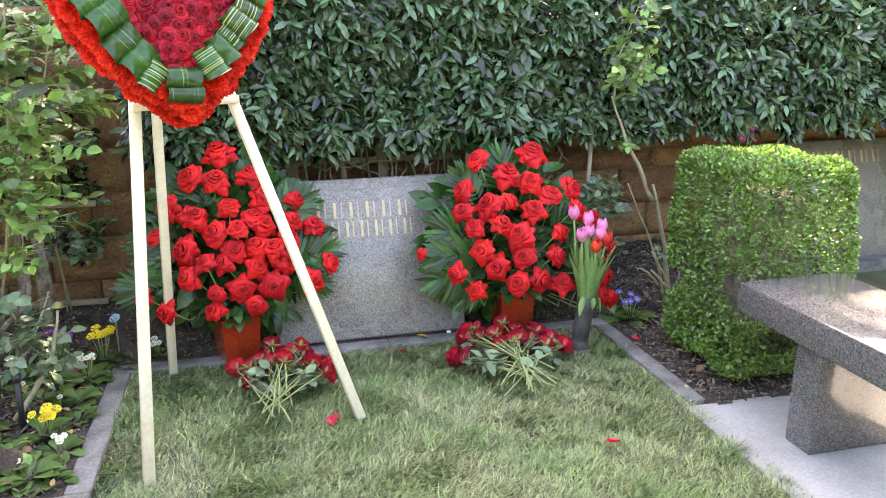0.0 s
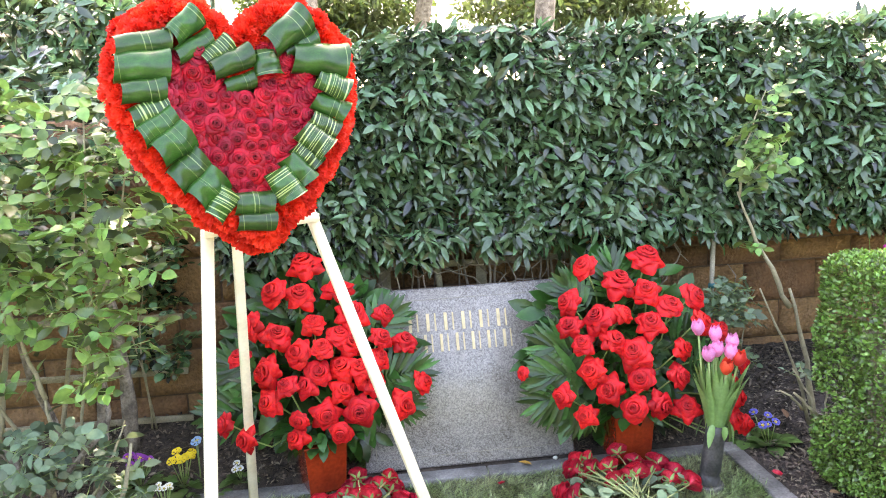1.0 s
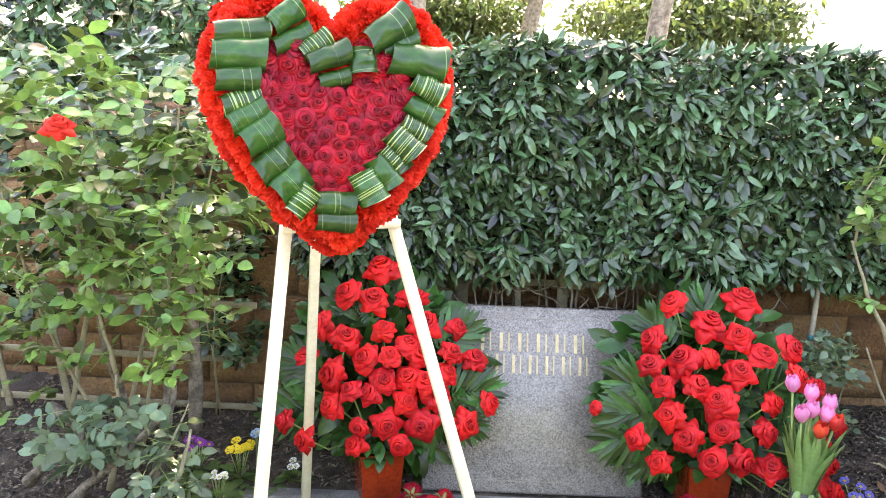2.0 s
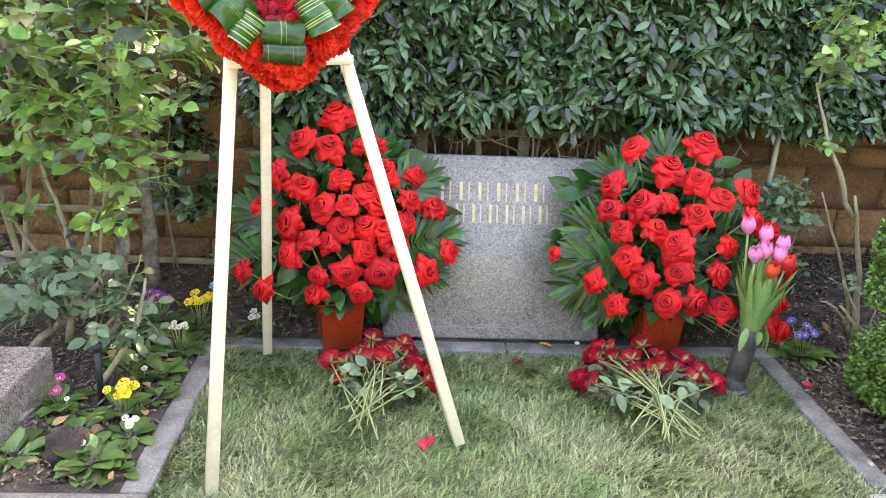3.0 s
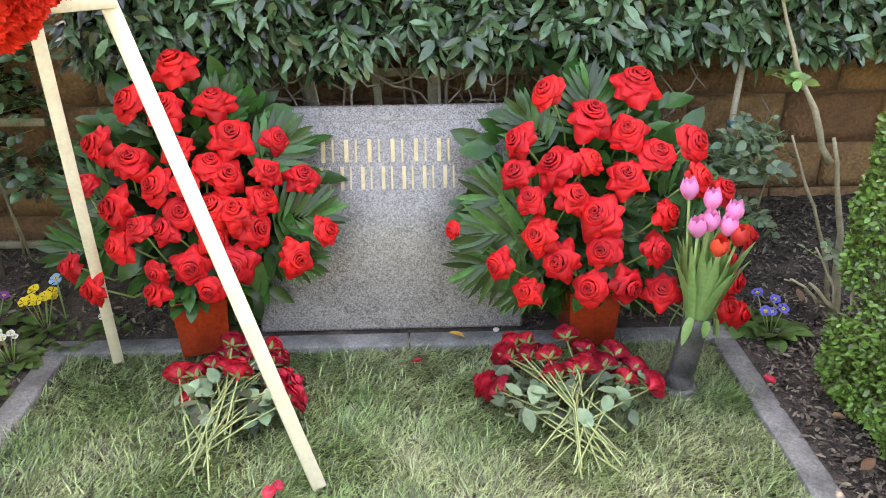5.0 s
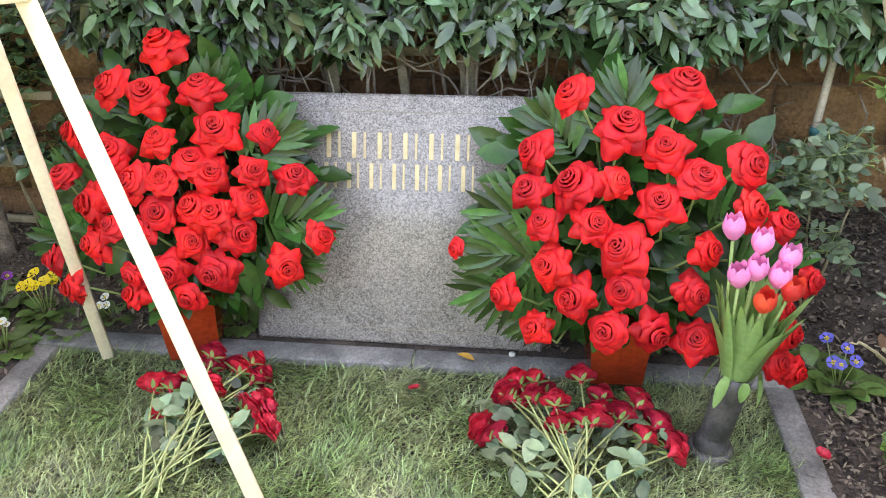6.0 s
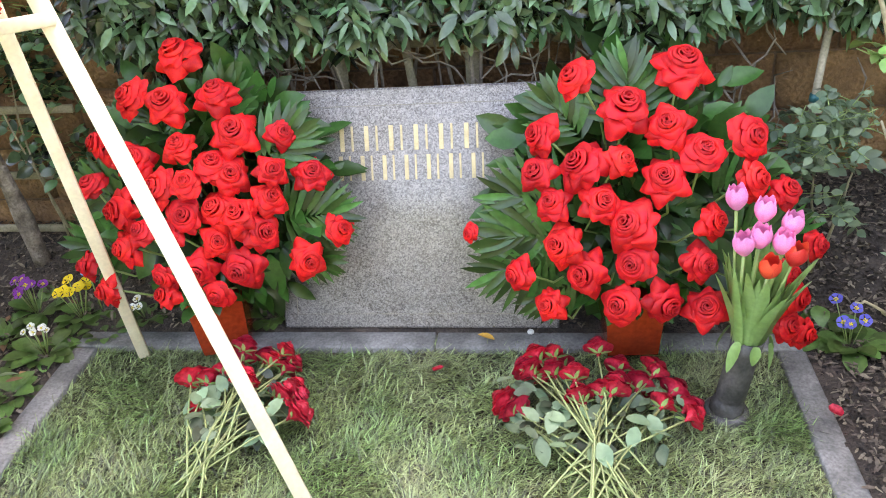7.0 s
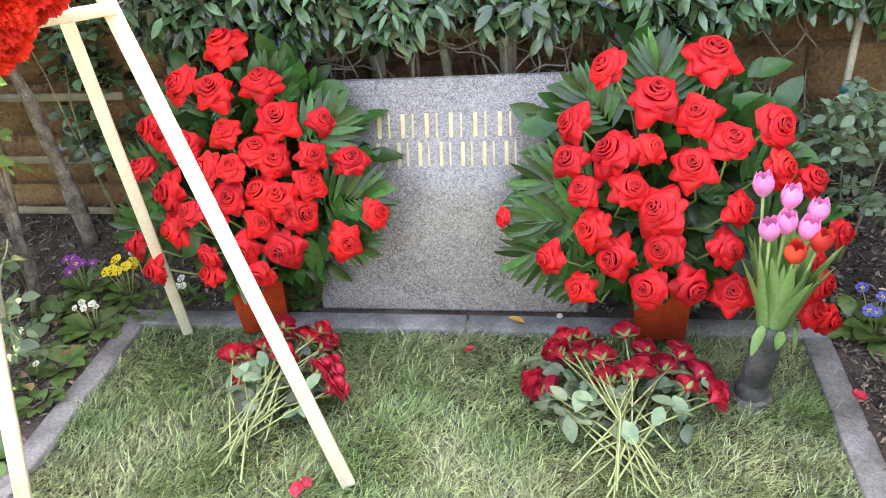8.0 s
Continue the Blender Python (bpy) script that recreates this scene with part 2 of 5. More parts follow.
def tube(bm, pts, radii, n=6):
    """A tapered tube through points."""
    rings, up = [], Vector((0.31, 0.17, 0.93))
    pts = [Vector(p) for p in pts]
    for i, p in enumerate(pts):
        d = (pts[min(i + 1, len(pts) - 1)] - pts[max(i - 1, 0)]).normalized()
        a = d.cross(up).normalized() if abs(d.dot(up)) < 0.98 else d.cross(Vector((1, 0, 0))).normalized()
        c = d.cross(a)
        r = radii[i] if isinstance(radii, (list, tuple)) else radii
        rings.append([bm.verts.new(p + r * (math.cos(2 * math.pi * k / n) * a + math.sin(2 * math.pi * k / n) * c)) for k in range(n)])
    for q, w in zip(rings, rings[1:]):
        for k in range(n):
            bm.faces.new((q[k], q[(k + 1) % n], w[(k + 1) % n], w[k]))
    bm.faces.new(rings[0][::-1])
    bm.faces.new(rings[-1])
    return bm


def beam(a, b, width, depth, side):
    """A straight sawn lath from a to b; side: the direction of its width."""
    a, b = Vector(a), Vector(b)
    d = (b - a).normalized()
    s = (Vector(side) - d * d.dot(Vector(side))).normalized()
    t = d.cross(s)
    bm = bmesh.new()
    box(bm, (-width / 2, -depth / 2, 0), (width / 2, depth / 2, (b - a).length), 0.002, 1)
    m = Matrix((s, t, d)).transposed().to_4x4()
    m.translation = a
    bmesh.ops.transform(bm, matrix=m, verts=bm.verts)
    return bm


def facing(at, d, spin=0.0, size=1.0):
    """The pose that turns +z to d."""
    m = Vector(d).to_track_quat("Z", "Y").to_matrix().to_4x4() @ Matrix.Rotation(spin, 4, "Z") @ Matrix.Scale(size, 4)
    m.translation = at
    return m


STATIONS = ((0.0, 0.12), (0.22, 0.8), (0.5, 1.0), (0.78, 0.66), (1.0, 0.04))


def leaf_cloud(name, P, D, N, L, W, mat, fold=0.25, droop=0.25, stations=STATIONS):
    """Many leaves in one mesh: bases P, ways D, faces N, lengths L, widths W."""
    P, D, N = np.asarray(P, float), np.asarray(D, float), np.asarray(N, float)
    k = len(P)
    L, W = np.broadcast_to(L, k), np.broadcast_to(W, k)
    D = D / np.linalg.norm(D, axis=1, keepdims=True)
    S = np.cross(D, N)
    S = S / np.maximum(np.linalg.norm(S, axis=1, keepdims=True), 1e-6)
    N = np.cross(S, D)
    rows = []
    for u, w in stations:
        mid = P + D * (L * u)[:, None] - N * (L * droop * u * u)[:, None]
        off = S * (W * w / 2)[:, None]
        lift = N * (W * w * fold / 2)[:, None]
        rows += [mid - off + lift, mid, mid + off + lift]
    V = np.stack(rows, 1).reshape(-1, 3)
    n = len(stations)
    quad = np.array([(3 * i + j, 3 * i + j + 1, 3 * i + j + 4, 3 * i + j + 3) for i in range(n - 1) for j in (0, 1)])
    F = (quad[None] + (np.arange(k) * 3 * n)[:, None, None]).reshape(-1, 4)
    me = bpy.data.meshes.new(name)
    me.vertices.add(len(V))
    me.vertices.foreach_set("co", V.ravel())
    me.loops.add(F.size)
    me.loops.foreach_set("vertex_index", F.ravel().astype(np.int32))
    me.polygons.add(len(F))
    me.polygons.foreach_set("loop_start", np.arange(0, F.size, 4, dtype=np.int32))
    me.polygons.foreach_set("use_smooth", np.ones(len(F), bool))
    me.update(calc_edges=True)
    me.validate()
    me.materials.append(mat)
    return me


def randdir(rng, k):
    d = rng.normal(size=(k, 3))
    return d / np.linalg.norm(d, axis=1, keepdims=True)


# ---- ground, bed soil, kerbs, slab ----
def smooth01(v):
    v = np.clip(v, 0, 1)
    return v * v * (3 - 2 * v)


def soil_height(x, y):
    """The beds rise gently towards the wall behind."""
    return 0.012 + 0.15 * smooth01((y + 0.05) / 0.55)


def build_ground():
    bm = bmesh.new()
    xs = [-400, -40, -8, -4, -2.4, 2.4, 4, 8, 40, 400]
    ys = [-400, -40, -8, -4, -2, 2, 4, 8, 40, 400]
    grid = [[bm.verts.new((x, y, -0.012)) for x in xs] for y in ys]
    for a, b in zip(grid, grid[1:]):
        for i in range(len(xs) - 1):
            bm.faces.new((a[i], a[i + 1], b[i + 1], b[i]))
    tagged(part("ground", bm, M_GROUND), "turf ground of the burial garden reaching far off", "ground", kind="structure")


def build_soil(name, x0, x1, y0, y1, label):
    bm = bmesh.new()
    nx, ny = int((x1 - x0) / 0.025) + 1, int((y1 - y0) / 0.025) + 1
    grid = []
    for j in range(ny):
        y = y0 + (y1 - y0) * j / (ny - 1)
        row = []
        for i in range(nx):
            x = x0 + (x1 - x0) * i / (nx - 1)
            z = float(soil_height(x, y)) + 0.014 * noise.noise((x * 14, y * 14, 1)) + 0.008 * noise.noise((x * 45, y * 45, 2))
            row.append(bm.verts.new((x, y, z)))
        grid.append(row)
    for a, b in zip(grid, grid[1:]):
        for i in range(nx - 1):
            bm.faces.new((a[i], a[i + 1], b[i + 1], b[i]))
    return tagged(part(name, bm, M_SOIL), label, "soil", kind="structure")


build_ground()
build_soil("soil_1", -2.6, -1.13, -1.0, 0.9, "dark moist bed soil with mulch")
build_soil("soil_2", 1.13, 2.45, -0.98, 0.9, "dark moist bed soil with mulch")
build_soil("soil_3", -1.14, 1.14, -0.012, 0.9, "dark soil under the hedge behind the headstone")


def build_mulch():
    """Chips and crumbs strewn over the beds."""
    rng = np.random.default_rng(5)
    k = 30000
    side = rng.integers(0, 3, k)
    x = np.where(side == 0, rng.uniform(-2.3, -1.15, k), np.where(side == 1, rng.uniform(1.15, 2.0, k), rng.uniform(-1.1, 1.1, k)))
    y = np.where(side == 2, rng.uniform(0.02, 0.8, k), rng.uniform(-0.97, 0.75, k))
    P = np.stack([x, y, soil_height(x, y) + rng.uniform(0.0, 0.014, k)], 1)
    D = randdir(rng, k) * (1, 1, 0.35)
    N = np.array([0, 0, 1.0]) + 0.5 * randdir(rng, k)
    me = leaf_cloud("mulch", P, D, N, rng.uniform(0.006, 0.034, k), rng.uniform(0.004, 0.013, k), M_CHIP, 0.3, 0.1, ((0, 0.5), (0.5, 1.0), (1, 0.4)))
    tagged(new("mulch", me), "dark crumbly bark mulch strewn over the beds", "mulch", kind="stuff")


build_mulch()


def kerb(name, lo, hi, label="grey worn stone kerb around the lawn plot"):
    bm = box(bmesh.new(), lo, hi, 0.006, 2)
    return tagged(part(name, bm, M_CURB), label, "kerb", kind="structure")


KERB = 0.02
kerb("kerb_1", (-1.135, -0.085, -0.05), (0.056, -0.004, KERB))
kerb("kerb_2", (0.060, -0.085, -0.05), (1.135, -0.004, KERB - 0.001))
kerb("kerb_3", (-1.135, -0.998, -0.05), (-1.055, -0.088, KERB - 0.002))
kerb("kerb_4", (1.062, -0.93, -0.05), (1.14, -0.088, KERB - 0.002))
kerb("kerb_5", (-2.6, -1.08, -0.05), (-1.055, -1.0, KERB - 0.003))
bm = box(bmesh.new(), (1.035, -3.6, -0.06), (2.6, -0.955, 0.012), 0.006, 2)
tagged(part("pavement_1", bm, M_SLAB), "pale grey concrete slab under the bench", "pavement", kind="structure")
bm = box(bmesh.new(), (-2.6, -3.6, -0.06), (-1.06, -1.083, 0.012), 0.006, 2)
tagged(part("pavement_2", bm, M_SLAB), "pale grey concrete slab under the bench", "pavement", kind="structure")


# ---- lawn ----
bm = box(bmesh.new(), (-1.054, -4.3, -0.03), (1.033, -0.0865, -0.004))
tagged(part("lawn_bed", bm, M_SOIL), "dark earth and thatch under the lawn", "lawn", kind="structure")


def build_grass():
    rng = np.random.default_rng(11)
    k1, k2 = 150000, 18000
    x = np.concatenate([rng.uniform(-1.056, 1.062, k1), rng.uniform(-1.05, 1.03, k2)])
    y = np.concatenate([rng.uniform(-1.75, -0.088, k1), rng.uniform(-4.2, -1.75, k2)])
    k = k1 + k2
    tuft = np.array([noise.noise((a * 9, b * 9, 3)) for a, b in zip(x, y)])
    lean = np.array([noise.noise((a * 3, b * 3, 7)) for a, b in zip(x, y)]) * 3 + rng.normal(0, 1.3, k)
    up = rng.uniform(0.35, 1.7, k)
    D = np.stack([np.cos(lean), np.sin(lean), up], 1)
    N = np.stack([-np.cos(lean) * up, -np.sin(lean) * up, np.ones(k)], 1) + 0.3 * randdir(rng, k)
    L = rng.uniform(0.02, 0.056, k) * (1 + 0.7 * tuft)
    P = np.stack([x, y, np.full(k, -0.006)], 1)
    me = leaf_cloud("lawn_grass", P, D, N, L, rng.uniform(0.0015, 0.0037, k), M_GRASS, 0.2, 0.35, ((0, 0.8), (0.5, 1.0), (1, 0.1)))
    tagged(new("lawn_grass", me), "green lawn grass with paler dry blades", "grass", kind="stuff")


build_grass()


# ---- unseen plain walls, added behind and beside the walk to cut low sky light ----
for name, lo, hi in (("unseen_wall_3", (-9.0, -9.5, -0.05), (6.1, -9.0, 2.8)), ("unseen_wall_4", (-9.5, -9.5, -0.05), (-9.0, 3.0, 2.8)), ("unseen_wall_5", (5.6, -9.0, -0.05), (6.1, 3.0, 2.8))):
    tagged(part(name, box(bmesh.new(), lo, hi, 0.05), M_FARLEAF), "unseen plain green wall added to close the garden and cut low side light", "wall", kind="structure")


# ---- headstones ----
TILT_BACK = math.atan2(0.262, 0.70)


def headstone(at, bars, label):
    """A slant granite marker with a polished leaning face, gold border line and gold lettering bars."""
    w, h, d = 0.88, 0.75, 0.10
    t = thing("headstone", at, label, "headstone", "headstones")
    lean = Matrix.Rotation(-TILT_BACK, 4, "X")
    bm = box(bmesh.new(), (-w / 2, 0.003, 0), (w / 2, d, h), 0.004, 2)
    bmesh.ops.transform(bm, matrix=lean, verts=bm.verts)
    for v in bm.verts:
        v.co.z = max(v.co.z, -0.04)
    part("slab", bm, M_STONE_EDGE, t)
    bm = box(bmesh.new(), (-w / 2 + 0.006, 0.0, 0.006), (w / 2 - 0.006, 0.02, h - 0.006), 0.002, 1)
    bmesh.ops.transform(bm, matrix=lean, verts=bm.verts)
    face = part("face", bm, M_STONE, t, "polished brown-grey granite face")
    for x0, z0, x1, z1 in ((-w / 2 + 0.045, h - 0.053, w / 2 - 0.045, h - 0.051), (-w / 2 + 0.045, 0.046, w / 2 - 0.045, 0.048),
                           (-w / 2 + 0.045, 0.0485, -w / 2 + 0.048, h - 0.0545), (w / 2 - 0.048, 0.0485, w / 2 - 0.045, h - 0.0545)):
        bm = box(bmesh.new(), (x0, -0.0008, z0), (x1, 0.002, z1))
        bmesh.ops.transform(bm, matrix=lean, verts=bm.verts)
        part("border_line", bm, M_GOLD_LINE, face, "thin dulled gold engraved line", False)
    for x0, x1, z0, z1 in bars:
        bm = box(bmesh.new(), (x0, -0.002, z0), (x1, 0.002, z1), 0.0008, 1)
        bmesh.ops.transform(bm, matrix=lean, verts=bm.verts)
        part("lettering_bar", bm, M_GOLD, face, "gold bar in place of lettering", False)
    return t


def lettering(x0, x1, count, z0, z1):
    """For each sign a broad and a thin upright bar."""
    step = (x1 - x0) / count
    bars = []
    for i in range(count):
        x = x0 + step * i
        bars += [(x + step * 0.2, x + step * 0.38, z0, z1), (x + step * 0.66, x + step * 0.75, z0, z1)]
    return bars


headstone((0, 0.0, 0.03), lettering(-0.235, 0.225, 6, 0.562, 0.638) + lettering(-0.24, 0.238, 7, 0.472, 0.548),
          "brown-grey polished granite slant headstone with gold lettering")
headstone((3.05, 0.48, 0.03), lettering(-0.3, 0.3, 7, 0.6, 0.68), "grey granite slant headstone of the neighbouring plot")
bm = box(bmesh.new(), (2.46, 0.36, -0.05), (3.7, 0.475, 0.05), 0.006)
tagged(part("kerb_6", bm, M_CURB), "grey stone kerb before the neighbouring headstone", "kerb", kind="structure")


# ---- benches ----
def bench(at, length):
    t = thing("bench", at, "speckled granite bench with a thick polished seat slab", "bench", "granite benches")
    bm = box(bmesh.new(), (-0.215, -length, 0.38), (0.215, 0, 0.49), 0.006, 2)
    part("seat", bm, M_BENCH, t)
    for y in (-0.40, -length + 0.28):
        bm = box(bmesh.new(), (-0.175, y, 0.0), (0.14, y + 0.12, 0.379), 0.005, 2)
        part("leg", bm, M_BENCH, t)
    return t


bench((1.415, -0.98, 0.012), 1.3)
bench((-1.44, -1.07, 0.012), 1.3)


# ---- wall, pillar, lattice ----
def rough_block(w, h, d, seed):
    """A split-faced block, front towards -y, with a rugged face."""
    bm = bmesh.new()
    nx, nz = 6, 4
    rows = []
    for j in range(nz + 1):
        row = []
        for i in range(nx + 1):
            edge = i in (0, nx) or j in (0, nz)
            y = 0.008 if edge else -0.004 + 0.008 * noise.noise((i * 1.7, j * 1.9, seed * 3.1))
            row.append(bm.verts.new((-w / 2 + w * i / nx, y, h * j / nz)))
        rows.append(row)
    for a, b in zip(rows, rows[1:]):
        for i in range(nx):
            bm.faces.new((a[i], a[i + 1], b[i + 1], b[i]))
    edge = [e for e in bm.edges if e.is_boundary]
    ext = bmesh.ops.extrude_edge_only(bm, edges=edge)["geom"]
    for v in ext:
        if isinstance(v, bmesh.types.BMVert):
            v.co.y = d
    return mesh_of(bm, "block", M_BLOCK)


def wall(name, x0, x1, y, courses, length, label, depth=0.2):
    bm = box(bmesh.new(), (x0, y + 0.022, -0.05), (x1, y + depth, sum(courses) - 0.0))
    w = tagged(part(name, bm, M_MORTAR), label, "wall", kind="structure")
    shapes, z = {}, 0.0
    for j, h in enumerate(courses):
        x = x0 - (0.5 * length if j % 2 else 0.0)
        i = 0
        while x < x1 - 0.02:
            a, b = max(x, x0), min(x + length, x1)
            if b - a > 0.03:
                key = (round(b - a, 2), h, i % 3)
                if key not in shapes:
                    shapes[key] = rough_block(b - a - 0.012, h - 0.012, 0.05, i + j * 5)
                o = part("block", shapes[key], M_BLOCK, w)
                o.location = ((a + b) / 2, y + 0.004 * math.sin(i * 2.3 + j), z + 0.006)
            x += length
            i += 1
        z += h
    return w


wall("wall_1", -3.2, 4.2, 0.80, [0.2, 0.2, 0.21, 0.115, 0.2, 0.2, 0.2, 0.2], 0.4, "tan split-faced block wall behind the hedge")
wall("wall_2", -2.05, -0.93, 0.50, [0.26, 0.21, 0.21, 0.21, 0.21, 0.21], 0.405, "tan split-faced block pier standing proud of the wall", 0.28)


def lattice():
    t = thing("trellis", (0, 0.62, 0.1), "weathered grey wooden lath trellis behind the headstone", "trellis")
    for x0, x1, z in ((-0.85, 0.8, 0.66), (-0.85, 0.8, 0.3)):
        part("rail", beam((x0, 0, z), (x1, 0, z), 0.03, 0.012, (0, 0, 1)), M_LATH, t)
    for x in (-0.72, -0.3, 0.16, 0.62):
        part("upright", beam((x, -0.014, 0.0), (x + 0.01, -0.014, 1.2), 0.05, 0.012, (1, 0, 0)), M_LATH, t)
    part("stake", beam((0.01, -0.05, 0.0), (-0.1, -0.06, 1.2), 0.028, 0.02, (1, 0, 0)), M_LATH, t)


lattice()


def low_fence():
    t = thing("trellis", (-1.75, 0.42, 0.12), "weathered low wooden lath trellis behind the rose bushes", "trellis")
    for z in (0.08, 0.3, 0.55):
        part("rail", beam((-0.9, 0, z), (0.55, 0, z - 0.02), 0.028, 0.014, (0, 0, 1)), M_LATH, t)
    for x in (-0.8, -0.55, -0.28):
        part("upright", beam((x, -0.02, 0.0), (x - 0.12, -0.02, 0.75), 0.03, 0.012, (1, 0, 0)), M_LATH, t)


low_fence()


# ---- hedge ----
def build_hedge(x0, x1, y0, y1, z0, z1, count, seed, label, long=(0.06, 0.11)):
    """A clipped laurel hedge: woody stems, and a shell of leaves on front, top and ends, uneven below."""
    rng = np.random.default_rng(seed)
    t = thing("hedge", ((x0 + x1) / 2, (y0 + y1) / 2, 0.1), label, "hedge", "laurel hedges")
    o = np.array(t.location)
    k = count
    pick = rng.random(k)
    x = rng.uniform(x0, x1, k)
    front = pick < 0.86
    deep = np.abs(rng.normal(0, 0.055, k))
    z = np.where(front, rng.uniform(0, 1, k) ** 0.95 * (z1 - z0) + z0, z1 - deep * 0.7)
    y = np.where(front, y0 + deep, rng.uniform(y0, y1, k))
    lump = np.array([noise.noise((a * 2.2, b * 2.5, seed)) + 0.5 * noise.noise((a * 6, b * 6, seed + 4)) for a, b in zip(x, z + y)])
    y = y - np.where(front, 0.09 * lump, 0)
    z = z + np.where(front, 0, 0.06 * lump)
    y = y + np.where(front, 0.16 * np.clip((z0 + 0.16 - z) / 0.3, 0, 1), 0)
    low = np.array([noise.noise((a * 5, 0.3, seed)) for a in x])
    keep = z > z0 + 0.07 + 0.12 * low
    x, y, z, front = x[keep], y[keep], z[keep], front[keep]
    # whorls of leaves about each twig's end, hanging outwards and down
    whorl = 6
    x, y, z, front = (np.repeat(v[::whorl], whorl) for v in (x, y, z, front))
    k = len(x)
    out = np.where(front[:, None], np.array([0, -1.0, 0.3]), np.array([0, -0.3, 1.0])) + 0.35 * np.repeat(randdir(rng, k // whorl), whorl, 0)
    a = np.tile(np.arange(whorl) * 2.4, k // whorl) + rng.uniform(0, 0.6, k)
    ring = np.stack([np.cos(a), 0.25 * np.sin(a), np.sin(a)], 1)
    ring[:, 2] *= np.where(front, 1.0, 0.3)
    D = out * rng.uniform(0.3, 0.9, (k, 1)) + ring * 0.8 + np.where(front, -0.6, 0.1)[:, None] * np.array([0, 0, 1.0]) + 0.25 * randdir(rng, k)
    N = out * 0.6 + np.array([0, 0, 0.6]) + 0.75 * randdir(rng, k)
    L = rng.uniform(long[0], long[1], k)
    P = np.stack([x, y, z], 1) + ring * 0.012 - out * rng.uniform(0, 0.06, (k, 1)) - o
    me = leaf_cloud("foliage", P, D, N, L, L * rng.uniform(0.3, 0.4, k), M_HEDGE, 0.25, 0.2)
    part("foliage", me, M_HEDGE, t)
    bm = bmesh.new()
    end = min(x1, 0.85)
    n = int((end - x0) / 0.055)
    for i in range(n):
        a = x0 + (end - x0) * (i + rng.uniform(0, 1)) / n
        b = rng.uniform(y0 + 0.28, y1 - 0.05)
        pts, r = [], rng.uniform(0.003, 0.009)
        for s in range(6):
            u = s / 5
            pts.append((a + 0.05 * math.sin(u * 4 + i) + 0.14 * u * math.sin(i * 1.7) - o[0], b + 0.04 * math.cos(u * 5 + i) - 0.12 * u - o[1], -0.01 + u * (z0 + 0.44) - o[2]))
        tube(bm, pts, [r * (1 - 0.5 * q / 5) for q in range(6)], 5)
    tagged(part("stem_growth", bm, M_TWIG, t, "tangled bare grey stems"), kind="stuff")
    bm = box(bmesh.new(), (x0 - o[0], y0 + 0.2 - o[1], z0 + 0.24 - o[2]), (x1 - o[0], y1 - o[1], z1 - 0.2 - o[2]), 0.05)
    part("inner_growth", bm, M_HEDGE, t)


build_hedge(-1.0, 4.2, 0.20, 0.78, 0.80, 1.80, 36000, 3, "dense dark green clipped laurel hedge with glossy leaves", (0.048, 0.084))
build_hedge(-6.5, -1.2, 1.6, 2.3, 0.4, 2.15, 12000, 8, "dark green laurel hedge farther back", (0.08, 0.13))


def build_vines():
    """Dry creeper stems on the trellis behind the headstone."""
    rng = np.random.default_rng(21)
    t = thing("creeper", (0.2, 0.6, 0.1), "dry grey creeper stems tangled over the trellis", "creeper")
    for group in range(4):
        for i in range(22):
            bm = bmesh.new()
            x = -1.0 + group * 0.5 + rng.uniform(0, 0.5)
            z = rng.uniform(0.25, 0.75)
            pts, a = [], rng.uniform(0, 6.28)
            for s in range(9):
                pts.append((x, rng.uniform(-0.22, -0.08), z))
                a += rng.normal(0, 0.55)
                x += 0.05 * math.cos(a)
                z = min(max(z + 0.05 * math.sin(a), 0.1), 0.95)
            tube(bm, pts, [0.0035] * 8 + [0.0015], 4)
            part("stem", bm, M_TWIG, t)


build_vines()


